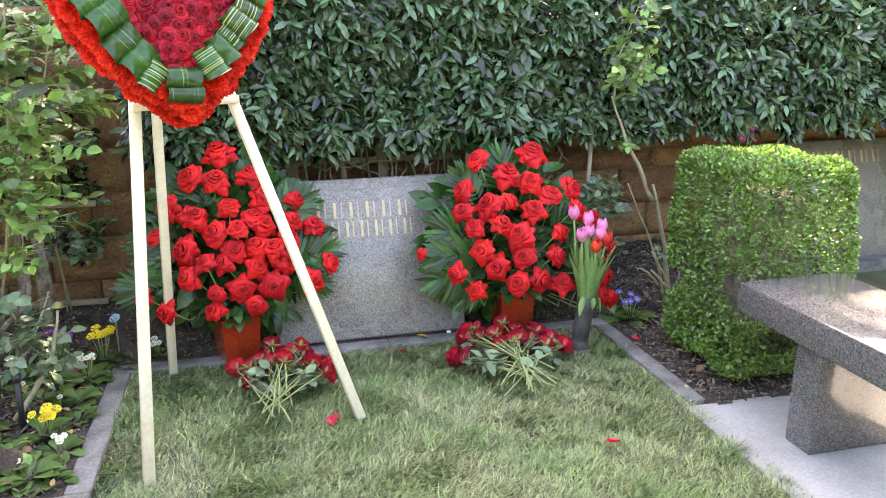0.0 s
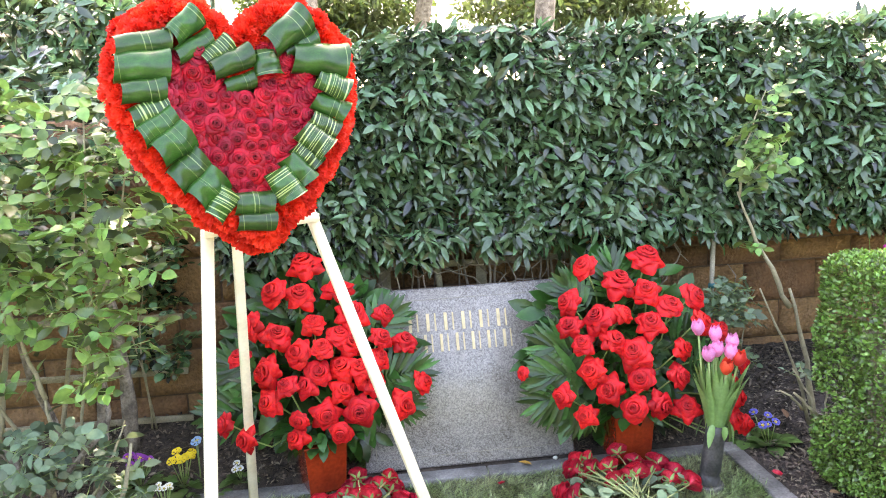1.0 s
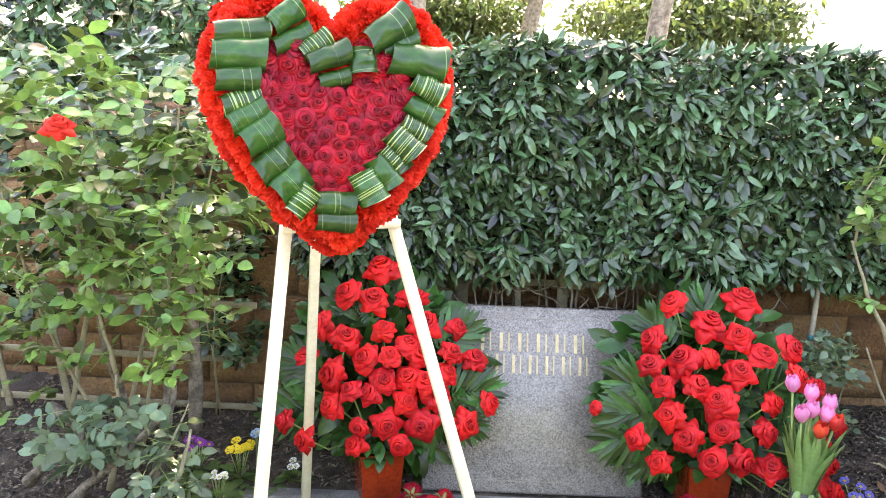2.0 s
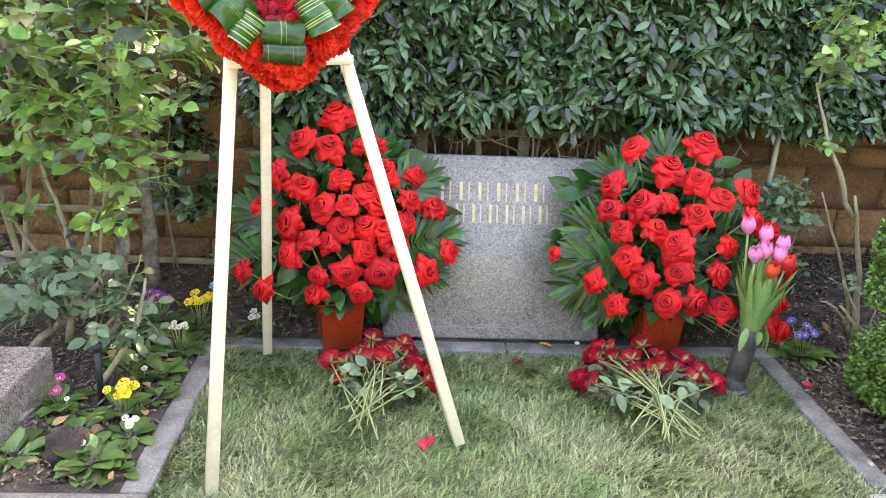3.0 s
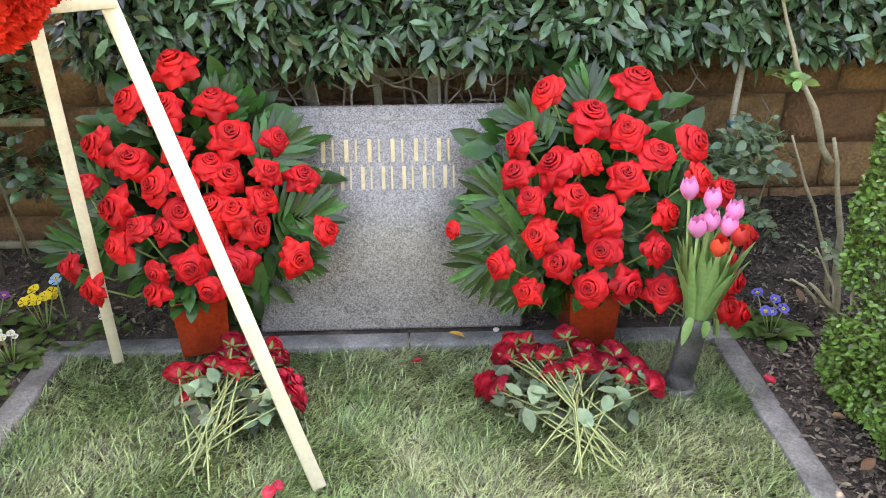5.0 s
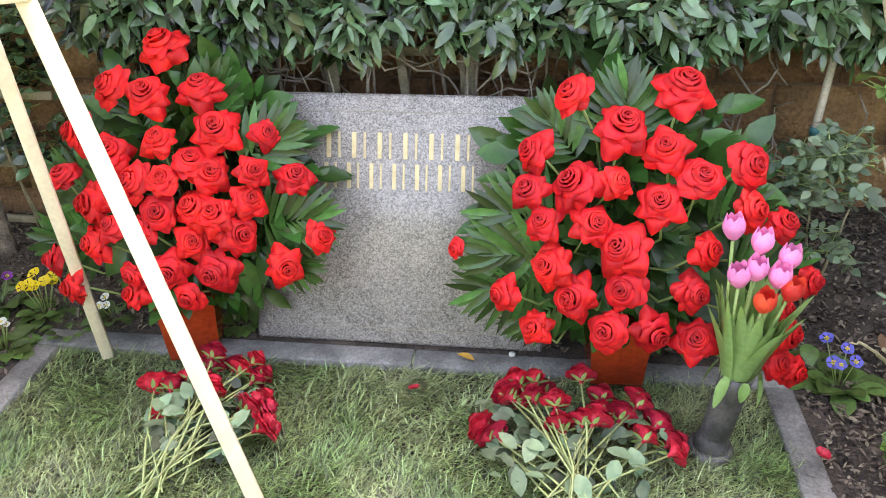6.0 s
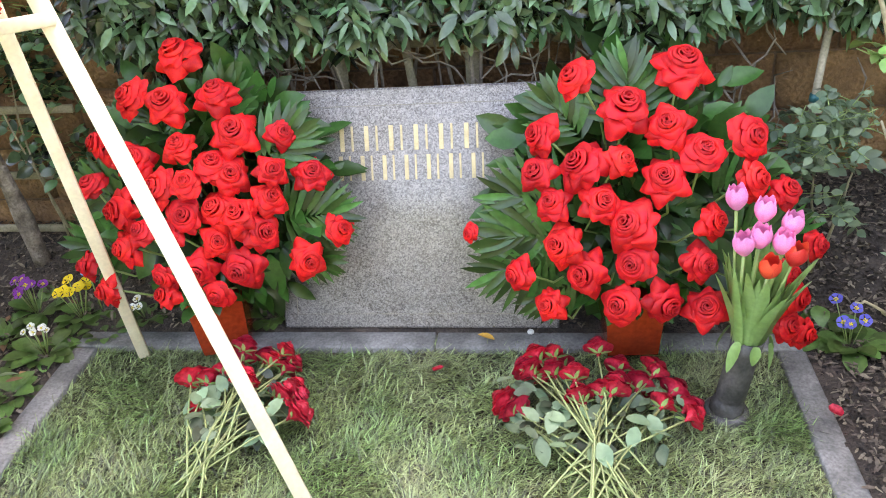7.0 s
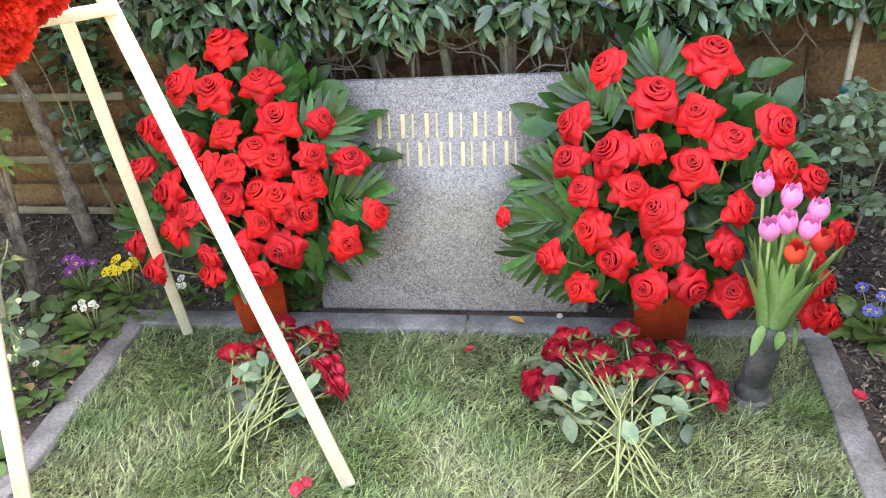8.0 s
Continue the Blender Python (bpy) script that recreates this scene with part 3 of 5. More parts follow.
# ---- clipped box bush ----
def box_bush():
    rng = np.random.default_rng(31)
    lo, hi = np.array([1.25, -0.92, 0.06]), np.array([1.76, -0.36, 0.89])
    t = thing("box_bush", (1.42, -0.64, 0.02), "square-clipped bright green boxwood bush in the bed", "bush")
    o = np.array(t.location)
    k = 42000
    p = rng.uniform(-1, 1, (k, 3))
    big = np.abs(p).max(1, keepdims=True)
    q = p / big
    norm4 = (np.abs(q) ** 9).sum(1, keepdims=True) ** (1 / 9)
    q = q / norm4 * 1.02
    n = np.sign(q) * np.abs(q) ** 8
    n = n / np.linalg.norm(n, axis=1, keepdims=True)
    c, h = (lo + hi) / 2, (hi - lo) / 2
    P = c + q * h
    lump = np.array([noise.noise(Vector(v * 7)) for v in P])
    P = P + n * (0.03 * lump[:, None] - np.abs(rng.normal(0, 0.018, (k, 1))))
    thin = (np.array([noise.noise(Vector(v * 4 + 3)) for v in P]) > 0.42) & (n[:, 2] < 0.5)
    P, n = P[~thin], n[~thin]
    k = len(P)
    D = n * 0.8 + 0.8 * randdir(rng, k) + np.array([0, 0, 0.3])
    N = n * 0.6 + 0.7 * randdir(rng, k) + np.array([0, 0, 0.5])
    L = rng.uniform(0.011, 0.02, k)
    part("foliage", leaf_cloud("foliage", P - o, D, N, L, L * 0.62, M_BOX, 0.2, 0.1, ((0, 0.2), (0.35, 1), (0.7, 0.85), (1, 0.1))), M_BOX, t)
    bm = bmesh.new()
    for i in range(70):
        a = rng.uniform(-0.9, 0.9, 3)
        b = a + rng.normal(0, 0.25, 3)
        s = 0.9
        tube(bm, [tuple(c + np.clip(a * 0.3, -s, s) * h - o), tuple(c + np.clip(a * 0.8, -s, s) * h - o), tuple(c + np.clip(b, -s, s) * h - o)], [0.006, 0.004, 0.002], 5)
    part("twigs", bm, M_TWIG, t, "bare grey twigs showing through")
    bm = box(bmesh.new(), tuple(lo + 0.12 - o), tuple(hi - 0.12 - o), 0.06)
    part("inner_growth", bm, M_BARK, t)


box_bush()


# ---- flowers: shared shapes ----
def sheet(bm, f, nu, nv):
    g = [[bm.verts.new(f(-1 + 2 * i / nu, j / nv)) for i in range(nu + 1)] for j in range(nv + 1)]
    for a, b in zip(g, g[1:]):
        for i in range(nu):
            bm.faces.new((a[i], a[i + 1], b[i + 1], b[i]))


def rose_mesh(name, mat, openness, seed):
    """A rose bloom about 1 in radius, looking along +z: reflexed outer petals, cupped middle ones, a rolled heart."""
    rng = random.Random(seed)
    bm = bmesh.new()
    shut = 1 - openness
    layers = [(5, 1.34, -0.02, -0.34, 1.2, 1.0), (5, 1.16, 0.14, -0.06, 1.15, 0.9), (4, 0.88, 0.34, 0.24, 1.2, 0.55), (3, 0.62, 0.5, 0.5, 1.2, 0.35), (3, 0.42, 0.6, 0.68, 1.3, 0.22)]
    for li, (count, reach, mid, tip, wide, point) in enumerate(layers):
        for c in range(count):
            a0 = 2 * math.pi * (c + 0.47 * li + rng.uniform(-0.16, 0.16)) / count
            span = math.pi / count * wide * 1.1
            rr = reach * rng.uniform(0.8, 1.12) * (0.72 + 0.28 * openness)
            zm = mid + rng.uniform(-0.04, 0.04) + 0.2 * shut
            zt = (tip + rng.uniform(-0.16, 0.12) * point) * openness + (0.66 - 0.05 * abs(2 - li)) * shut
            point *= min(1.0, openness + 0.1)
            twist = rng.uniform(-0.16, 0.16) * point

            def f(u, v, a0=a0, span=span, rr=rr, zm=zm, zt=zt, twist=twist, point=point, li=li):
                lip = max(0.0, v - 0.5) / 0.5
                r = 0.06 + (rr - 0.06) * v ** (0.85 if li < 3 else 0.5) + 0.07 * lip * lip * (li > 1)
                r *= 1 - (0.08 + 0.36 * point) * abs(u) ** 1.15 * lip
                z = -0.38 + (zm + 0.38) * math.sin(min(1.0, v / 0.62) * math.pi * 0.5) + (zt - zm) * lip ** 1.6
                # edges roll under towards the tip and leave it pointed
                z -= 0.1 * point * abs(u) ** 1.8 * lip + 0.1 * lip ** 4
                ang = a0 + span * u * min(1.0, 0.35 + v * 1.5) * (1 - 0.3 * point * lip * lip)
                z += twist * 1.8 * u * v + 0.03 * point * math.sin(9 * u + a0 * 3) * lip + 0.035 * math.sin(5 * u + a0 * 5) * v * v
                return (r * math.cos(ang), r * math.sin(ang), z)
            sheet(bm, f, 8, 8)
    # the heart: curled petals that overlap like a turned scroll
    for li, (count, base, top) in enumerate(((3, 0.27, 0.74), (3, 0.17, 0.79), (2, 0.085, 0.8))):
        for c in range(count):
            a0 = 2 * math.pi * (c + 0.4 * li + rng.uniform(-0.15, 0.15)) / count
            h = top + rng.uniform(-0.06, 0.05)
            grow = rng.uniform(0.16, 0.34)

            def curl(u, v, a0=a0, base=base, h=h, grow=grow, count=count):
                ang = a0 + u * math.pi / count * 1.35
                lip = max(0.0, v - 0.6) / 0.4
                r = base * (1 + grow * u) * (0.75 + 0.3 * v) + 0.05 * lip * lip
                z = 0.1 + (h - 0.1) * math.sin(min(1.0, v * 1.2) * math.pi * 0.5) - 0.06 * abs(u) ** 2 * lip - 0.04 * lip ** 3
                return (r * math.cos(ang), r * math.sin(ang), z)
            sheet(bm, curl, 6, 5)
    bmesh.ops.create_cone(bm, cap_ends=True, segments=8, radius1=0.06, radius2=0.16, depth=0.2, matrix=Matrix.Translation((0, 0, -0.42)))
    me = bpy.data.meshes.new(name)
    for f in bm.faces:
        f.smooth = True
    bm.to_mesh(me)
    bm.free()
    me.materials.append(mat)
    return me


ROSES = [rose_mesh("rose", M_RED, o, i) for i, o in enumerate((1.0, 0.85, 1.1, 0.7))]
DEEP_ROSES = [rose_mesh("rose", M_DEEPRED, 0.55, 20 + i) for i in range(3)]
CUT_ROSES = [rose_mesh("rose", M_CUTRED, 0.42, 40 + i) for i in range(3)]


def carnation_mesh(seed):
    """A ruffled ball of notched petals, about 1 in radius, looking along +z."""
    rng = random.Random(seed)
    bm = bmesh.new()
    for li, (count, tilt) in enumerate(((9, 1.35), (9, 1.05), (8, 0.75), (6, 0.45), (4, 0.18))):
        for c in range(count):
            a0 = 2 * math.pi * (c + 0.5 * li + rng.uniform(-0.2, 0.2)) / count
            t0 = tilt + rng.uniform(-0.12, 0.12)
            size = rng.uniform(0.85, 1.08)
            ph = rng.uniform(0, 6)

            def f(u, v, a0=a0, t0=t0, size=size, ph=ph):
                jag = (0.10 if round((u + 1) * 3) % 2 else -0.05) * (v > 0.95)
                r = size * (0.15 + 0.85 * v + jag)
                t = t0 + 0.16 * math.sin(4.2 * u + ph) * v
                a = a0 + 0.62 * u * v
                return (r * math.sin(t) * math.cos(a), r * math.sin(t) * math.sin(a), 0.75 * r * math.cos(t))
            sheet(bm, f, 6, 2)
    me = bpy.data.meshes.new("carnation")
    bm.to_mesh(me)
    bm.free()
    me.materials.append(M_CARN)
    return me


CARNATIONS = [carnation_mesh(i) for i in range(3)]


def put(name, me, parent, m, label=""):
    ob = part(name, me, None, parent, label)
    ob.matrix_basis = m
    return ob


# ---- heart wreath on its easel ----
LEG_L, LEG_R, LEG_B = Vector((-0.884, -0.985, 0.0)), Vector((-0.165, -0.717, 0.0)), Vector((-0.882, -0.112, 0.0))
BAR_L, BAR_R = Vector((-0.842, -0.665, 1.165)), Vector((-0.544, -0.522, 1.172))


def easel():
    t = thing("easel", (-0.6, -0.65, 0.0), "tall pale pine three-legged florist easel standing on the lawn", "easel")
    o = Vector(t.location)
    top = 1.95
    across = (BAR_R - BAR_L).normalized()
    for foot, bar in ((LEG_L, BAR_L), (LEG_R, BAR_R)):
        head = foot + (bar - foot) * (top / bar.z)
        part("leg", beam(foot - o, head - o, 0.036, 0.018, across), M_PINE, t)
    part("rear_leg", beam(LEG_B - o, Vector((-0.772, -0.42, 1.97)) - o, 0.034, 0.018, across), M_PINE, t)
    out = Vector((across.y, -across.x, 0)) * 0.02
    part("crossbar", beam(BAR_L - across * 0.016 + out - o, BAR_R + across * 0.016 + out - o, 0.026, 0.014, (0, 0, 1)), M_PINE, t)


easel()

HEART_C = Vector((-0.705, -0.70, 1.472))   # middle of the heart
HEART_TURN, HEART_LEAN = radians(18), radians(14)
HEART = Matrix.Translation(HEART_C) @ Matrix.Rotation(HEART_TURN, 4, "Z") @ Matrix.Rotation(-HEART_LEAN, 4, "X")


def heart_point(a, s):
    """A point on a heart outline: x across, z up, about 1 wide at s = 1; cleft at a = 0, tip at a = pi."""
    si = math.sin(a)
    x = 16 * math.copysign(abs(si) ** (3 if math.cos(a) > 0 else 1.45), si)
    z = 13 * math.cos(a) - 5 * math.cos(2 * a) - 2 * math.cos(3 * a) - math.cos(4 * a)
    return (x / 32 * s, (z + 2.5) / 30 * s)


HEART_W, HEART_H = 0.66, 0.71


# folded leaves of the wreath: place across and up, length, width, turn, striped or not
LEFT_LEAVES = [(-0.248, 0.215, 0.151, 0.064, 10, 0), (-0.254, 0.150, 0.144, 0.081, 2, 0), (-0.260, 0.084, 0.116, 0.059, 7, 0), (-0.251, 0.028, 0.106, 0.062, 21, 1), (-0.234, -0.015, 0.108, 0.065, 30, 0), (-0.203, -0.063, 0.105, 0.077, 35, 0),
               (-0.169, -0.133, 0.106, 0.082, 39, 0), (-0.129, -0.186, 0.098, 0.078, 44, 0), (-0.100, -0.235, 0.086, 0.058, 55, 1), (-0.012, -0.238, 0.107, 0.065, -2, 0), (-0.013, -0.289, 0.107, 0.047, -2, 0), (-0.133, 0.261, 0.099, 0.061, 41, 0)]
RIGHT_LEAVES = [(-0.116, 0.204, 0.115, 0.050, 31, 0), (-0.055, 0.186, 0.096, 0.054, 38, 1), (-0.023, 0.155, 0.126, 0.060, 24, 0), (-0.007, 0.101, 0.093, 0.043, 17, 0), (0.074, 0.150, 0.075, 0.073, -81, 0), (0.145, 0.241, 0.146, 0.078, 38, 0), (0.183, 0.209, 0.111, 0.049, 24, 0), (0.226, 0.158, 0.163, 0.094, -3, 0),
                (0.253, 0.083, 0.100, 0.068, -23, 1), (0.243, 0.023, 0.104, 0.062, -27, 0), (0.212, -0.031, 0.090, 0.057, -27, 1), (0.179, -0.075, 0.097, 0.070, -41, 1), (0.153, -0.115, 0.088, 0.056, -44, 1), (0.120, -0.154, 0.096, 0.064, -52, 0), (0.075, -0.195, 0.095, 0.076, -60, 1)]


def heart_wreath():
    rng = random.Random(4)
    t = thing("heart_wreath", HEART_C, "heart-shaped wreath of red roses, folded green leaves and scarlet carnations", "wreath")
    t.matrix_basis = HEART
    bm = bmesh.new()
    rim = [heart_point(2 * math.pi * i / 48, 0.97) for i in range(48)]
    front = [bm.verts.new((x * HEART_W, -0.01, z * HEART_H)) for x, z in rim]
    back = [bm.verts.new((x * HEART_W, 0.05, z * HEART_H)) for x, z in rim]
    bm.faces.new(front)
    bm.faces.new(back[::-1])
    for i in range(48):
        bm.faces.new((front[i], front[(i + 1) % 48], back[(i + 1) % 48], back[i]))
    part("backing", bm, M_DEEPLEAF, t, "green foam backing", False)
    # carnation border in three rings, the outermost on the edge
    for s, y, step, r0 in ((1.0, 0.02, 0.036, 0.036), (0.95, -0.03, 0.037, 0.037), (0.885, -0.05, 0.04, 0.036), (0.8, -0.045, 0.045, 0.036), (0.7, -0.03, 0.045, 0.036)):
        last = None
        for i in range(900):
            a = 2 * math.pi * i / 900
            x, z = heart_point(a, s)
            p = (x * HEART_W, z * HEART_H)
            if (s == 0.8 and z < 0.12) or (s == 0.7 and z < 0.22):
                continue
            if last is None or math.hypot(p[0] - last[0], p[1] - last[1]) > step:
                last = p
                d = Vector((p[0] * 1.3 * (1.4 if s > 0.96 else 0.6), -0.5, p[1] * 1.1 * (1.4 if s > 0.96 else 0.6)))
                d += Vector((rng.uniform(-0.25, 0.25), 0, rng.uniform(-0.25, 0.25)))
                put("carnation", rng.choice(CARNATIONS), t, facing((p[0] + rng.uniform(-0.006, 0.006), y + rng.uniform(-0.008, 0.008), p[1] + rng.uniform(-0.006, 0.006)), d.normalized(), rng.uniform(0, 6), r0 * rng.uniform(0.9, 1.15)))
    # folded leaves: each a blade rolled into a loop, laid across the band
    bm = bmesh.new()

    def fold(u, v):
        a = math.pi * (-0.12 + 1.24 * v)
        wide = 1 + 0.1 * u
        return (-0.5 * wide * math.cos(a) + 0.03 * math.sin(3 * u), -0.06 - 0.5 * wide * max(math.sin(a), -0.2) * (0.85 + 0.15 * math.cos(5 * u)), 0.5 * u + 0.05 * math.sin(5 * v) * abs(u))
    sheet(bm, fold, 8, 12)
    leaf = mesh_of(bm, "folded_leaf", M_TI)
    striped = leaf.copy()
    striped.materials.clear()
    striped.materials.append(M_TI_STRIPED)
    for n, (x, z, long, wide, ang, pale) in enumerate(LEFT_LEAVES + RIGHT_LEAVES):
        m = Matrix.Translation((x, -0.066 - 0.008 * (n % 3), z)) @ Matrix.Rotation(radians(90 - ang), 4, "Y") @ Matrix.Rotation(rng.uniform(-0.25, 0.25), 4, "Z") @ Matrix.Rotation(rng.uniform(-0.1, 0.1), 4, "X")
        put("folded_leaf", striped if pale else leaf, t, m @ Matrix.Diagonal((wide * 1.05, wide * 0.95, long * 0.98, 1)), "pale-striped folded leaf" if pale else "")
    # heart of deep red roses
    pts = []
    tries = 0
    while len(pts) < 150 and tries < 20000:
        tries += 1
        s = math.sqrt(rng.random()) * 0.63
        x, z = heart_point(rng.uniform(0, 2 * math.pi), s)
        x, z = x * HEART_W, z * HEART_H - 0.014
        if abs(x) < 0.075 and z > 0.065:
            continue
        if all((x - q[0]) ** 2 + (z - q[1]) ** 2 > 0.034 ** 2 for q in pts):
            pts.append((x, z))
    for x, z in pts:
        d = Vector((x * 1.2 + rng.uniform(-0.2, 0.2), -1, z + rng.uniform(-0.2, 0.25))).normalized()
        put("rose", rng.choice(DEEP_ROSES), t, facing((x, -0.055 + rng.uniform(-0.008, 0.008), z), d, rng.uniform(0, 6), 0.033 * rng.uniform(0.9, 1.15)))


heart_wreath()


# ---- potted rose arrangements ----
def pot_mesh(bm, turn):
    prof = [(0.0, 0.0), (0.097, 0.0), (0.102, 0.006), (0.118, 0.196), (0.121, 0.2), (0.121, 0.205), (0.114, 0.205), (0.108, 0.17), (0.0, 0.17)]
    n, rings = 4, []
    for r, z in prof:
        rings.append([bm.verts.new((max(r, 0.0005) * math.cos(2 * math.pi * (k + 0.5) / n + turn), max(r, 0.0005) * math.sin(2 * math.pi * (k + 0.5) / n + turn), z)) for k in range(n)])
    for a, b in zip(rings, rings[1:]):
        for k in range(n):
            bm.faces.new((a[k], a[(k + 1) % n], b[(k + 1) % n], b[k]))
    return bm


def fan_leaf(count, length, width, spread, seed):
    """A palm-like leaf of long blades along a rib, in the xz plane, from the origin along +z."""
    rng = np.random.default_rng(seed)
    P, D, N, L = [], [], [], []
    for i in range(count):
        u = (i // 2) / (count / 2)
        side = 1 if i % 2 else -1
        a = side * (spread * (1 - u) + 0.12)
        P.append((0, 0, length * 0.6 * u))
        D.append((math.sin(a), rng.uniform(-0.12, 0.12), math.cos(a)))
        N.append((rng.uniform(-0.2, 0.2), -1, 0.1))
        L.append(length * (0.42 + 0.2 * math.sin(math.pi * min(1, u + 0.2))))
    return leaf_cloud("fern_leaf", P, D, N, np.array(L), width, M_DEEPLEAF, 0.15, 0.12)


FANS = [fan_leaf(20, 0.3, 0.024, 1.2, 1), fan_leaf(16, 0.28, 0.03, 0.9, 2)]


def arrangement(base, middle, blooms, fans, seed, label):
    rng = random.Random(seed)
    nr = np.random.default_rng(seed)
    t = thing("flower_arrangement", base, label, "flower arrangement", "potted rose arrangements")
    o = Vector(base)
    part("pot", pot_mesh(bmesh.new(), 0.3 if base[0] < 0 else 0.06), M_POT, t, "shiny red-brown square pot", False)
    mid = Vector(middle) - o
    root = Vector((0, 0.08, 0.2))
    for i, (x, y, z, r) in enumerate(blooms):
        p = Vector((x, y, z)) - o
        d = Vector(((p.x - mid.x) * 1.3, -0.42 + 0.5 * (p.y - mid.y), (p.z - mid.z) * 0.9 + 0.42))
        d += Vector((rng.uniform(-0.35, 0.35), rng.uniform(-0.15, 0.15), rng.uniform(-0.25, 0.35)))
        d.normalize()
        rose = put("rose", ROSES[(i * 7) % 4], t, facing(p, d, rng.uniform(0, 6), r * 0.86))
        end = p - d * r * 0.4
        knee = p - d * 0.12 - Vector((0, 0, 0.05))
        inv = rose.matrix_basis.inverted()
        bm = tube(bmesh.new(), [inv @ end, inv @ knee, inv @ (knee * 0.45 + root * 0.55 + Vector((0, 0.1, 0.0))), inv @ root], 0.0035 / (r * 0.86), 5)
        part("stem", bm, M_STEM, rose)
    for x, y, z, dx, dy, dz, s in fans:
        # the blade's face looks forward
        f = Vector((0, -1, 0.25))
        zz = Vector((dx, dy, dz)).normalized()
        xx = f.cross(zz).normalized() * -1
        yy = zz.cross(xx)
        m = Matrix((xx, yy, zz)).transposed().to_4x4() @ Matrix.Scale(s, 4)
        m.translation = Vector((x, y, z)) - o
        put("fern_leaf", FANS[rng.randrange(2)], t, m)
    # broad filler leaves among the blooms
    k = 700
    d = randdir(nr, k)
    d[:, 1] = -np.abs(d[:, 1]) * 0.8 + 0.15
    rad = nr.uniform(0.3, 0.86, (k, 1))
    size = np.array([0.44, 0.24, 0.42])
    P = np.array(mid) + d * rad * size + np.array([0, 0.06, -0.02])
    P[:, 1] += 0.3 * (P[:, 2] - mid.z)
    D = d * 0.9 + 0.45 * randdir(nr, k)
    N = np.array([0, -0.7, 0.7]) + 0.5 * randdir(nr, k)
    L = nr.uniform(0.055, 0.135, k)
    part("foliage", leaf_cloud("foliage", P, D, N, L, L * nr.uniform(0.4, 0.6, k), M_DEEPLEAF, 0.2, 0.2), M_DEEPLEAF, t)
    # leaves hanging round the pot's rim
    k = 40
    a = nr.uniform(0, 2 * math.pi, k)
    P = np.stack([0.1 * np.cos(a), 0.1 * np.sin(a), nr.uniform(0.2, 0.27, k)], 1)
    D = np.stack([np.cos(a), np.sin(a), nr.uniform(-0.4, 0.6, k)], 1) + 0.3 * randdir(nr, k)
    N = np.stack([np.cos(a), np.sin(a), np.ones(k)], 1)
    L = nr.uniform(0.05, 0.1, k)
    part("rim_foliage", leaf_cloud("rim_foliage", P, D, N, L, L * 0.55, M_DEEPLEAF, 0.2, 0.25), M_DEEPLEAF, t)


RIGHT_BLOOMS = [(0.74, -0.03, 0.86, 0.074), (0.48, -0.04, 0.84, 0.062), (0.6, -0.11, 0.79, 0.068), (0.7, -0.14, 0.75, 0.061), (0.39, -0.11, 0.72, 0.054), (0.78, -0.18, 0.69, 0.061), (0.49, -0.18, 0.67, 0.064),
                (0.59, -0.19, 0.68, 0.046), (0.69, -0.21, 0.64, 0.06), (0.89, -0.14, 0.71, 0.063), (0.38, -0.16, 0.64, 0.05), (0.42, -0.21, 0.58, 0.05), (0.54, -0.23, 0.59, 0.053), (0.9, -0.19, 0.62, 0.059)]
RIGHT_BLOOMS += [(0.99, -0.17, 0.58, 0.045), (0.61, -0.26, 0.54, 0.075), (0.44, -0.25, 0.48, 0.058), (0.62, -0.29, 0.45, 0.061), (0.5, -0.28, 0.41, 0.058), (0.33, -0.23, 0.38, 0.052), (0.41, -0.27, 0.31, 0.046),
                 (0.59, -0.31, 0.34, 0.059), (0.7, -0.31, 0.34, 0.055), (0.78, -0.28, 0.44, 0.055), (0.8, -0.3, 0.32, 0.056), (0.2, -0.13, 0.45, 0.031), (0.81, -0.25, 0.54, 0.043)]
RIGHT_BLOOMS += [(1.07, -0.2, 0.44, 0.042), (1.02, -0.25, 0.32, 0.058), (1.01, -0.26, 0.24, 0.052), (1.06, -0.26, 0.21, 0.044), (1.0, -0.25, 0.39, 0.042)]
LEFT_BLOOMS = [(-0.63, 0.13, 0.9, 0.074), (-0.75, 0.04, 0.81, 0.066), (-0.65, 0.02, 0.8, 0.064), (-0.5, 0.04, 0.81, 0.067), (-0.85, -0.02, 0.7, 0.06), (-0.89, -0.07, 0.59, 0.054), (-0.74, -0.07, 0.67, 0.06), (-0.6, -0.06, 0.7, 0.054),
               (-0.45, -0.02, 0.72, 0.07), (-0.51, -0.08, 0.65, 0.057), (-0.46, -0.08, 0.62, 0.057), (-0.32, 0.01, 0.7, 0.049), (-0.25, -0.02, 0.59, 0.053), (-0.66, -0.11, 0.6, 0.063), (-0.79, -0.13, 0.54, 0.062)]
LEFT_BLOOMS += [(-0.36, -0.09, 0.55, 0.057), (-0.5, -0.13, 0.54, 0.061), (-0.59, -0.15, 0.53, 0.058), (-0.38, -0.14, 0.47, 0.061), (-0.78, -0.17, 0.44, 0.06), (-0.5, -0.17, 0.46, 0.053), (-0.19, -0.04, 0.42, 0.054), (-0.27, -0.12, 0.36, 0.057),
                (-0.44, -0.19, 0.38, 0.07), (-0.57, -0.2, 0.38, 0.058), (-0.67, -0.21, 0.37, 0.043), (-0.88, -0.18, 0.3, 0.05), (-0.97, -0.1, 0.34, 0.05), (-0.64, -0.17, 0.49, 0.05)]
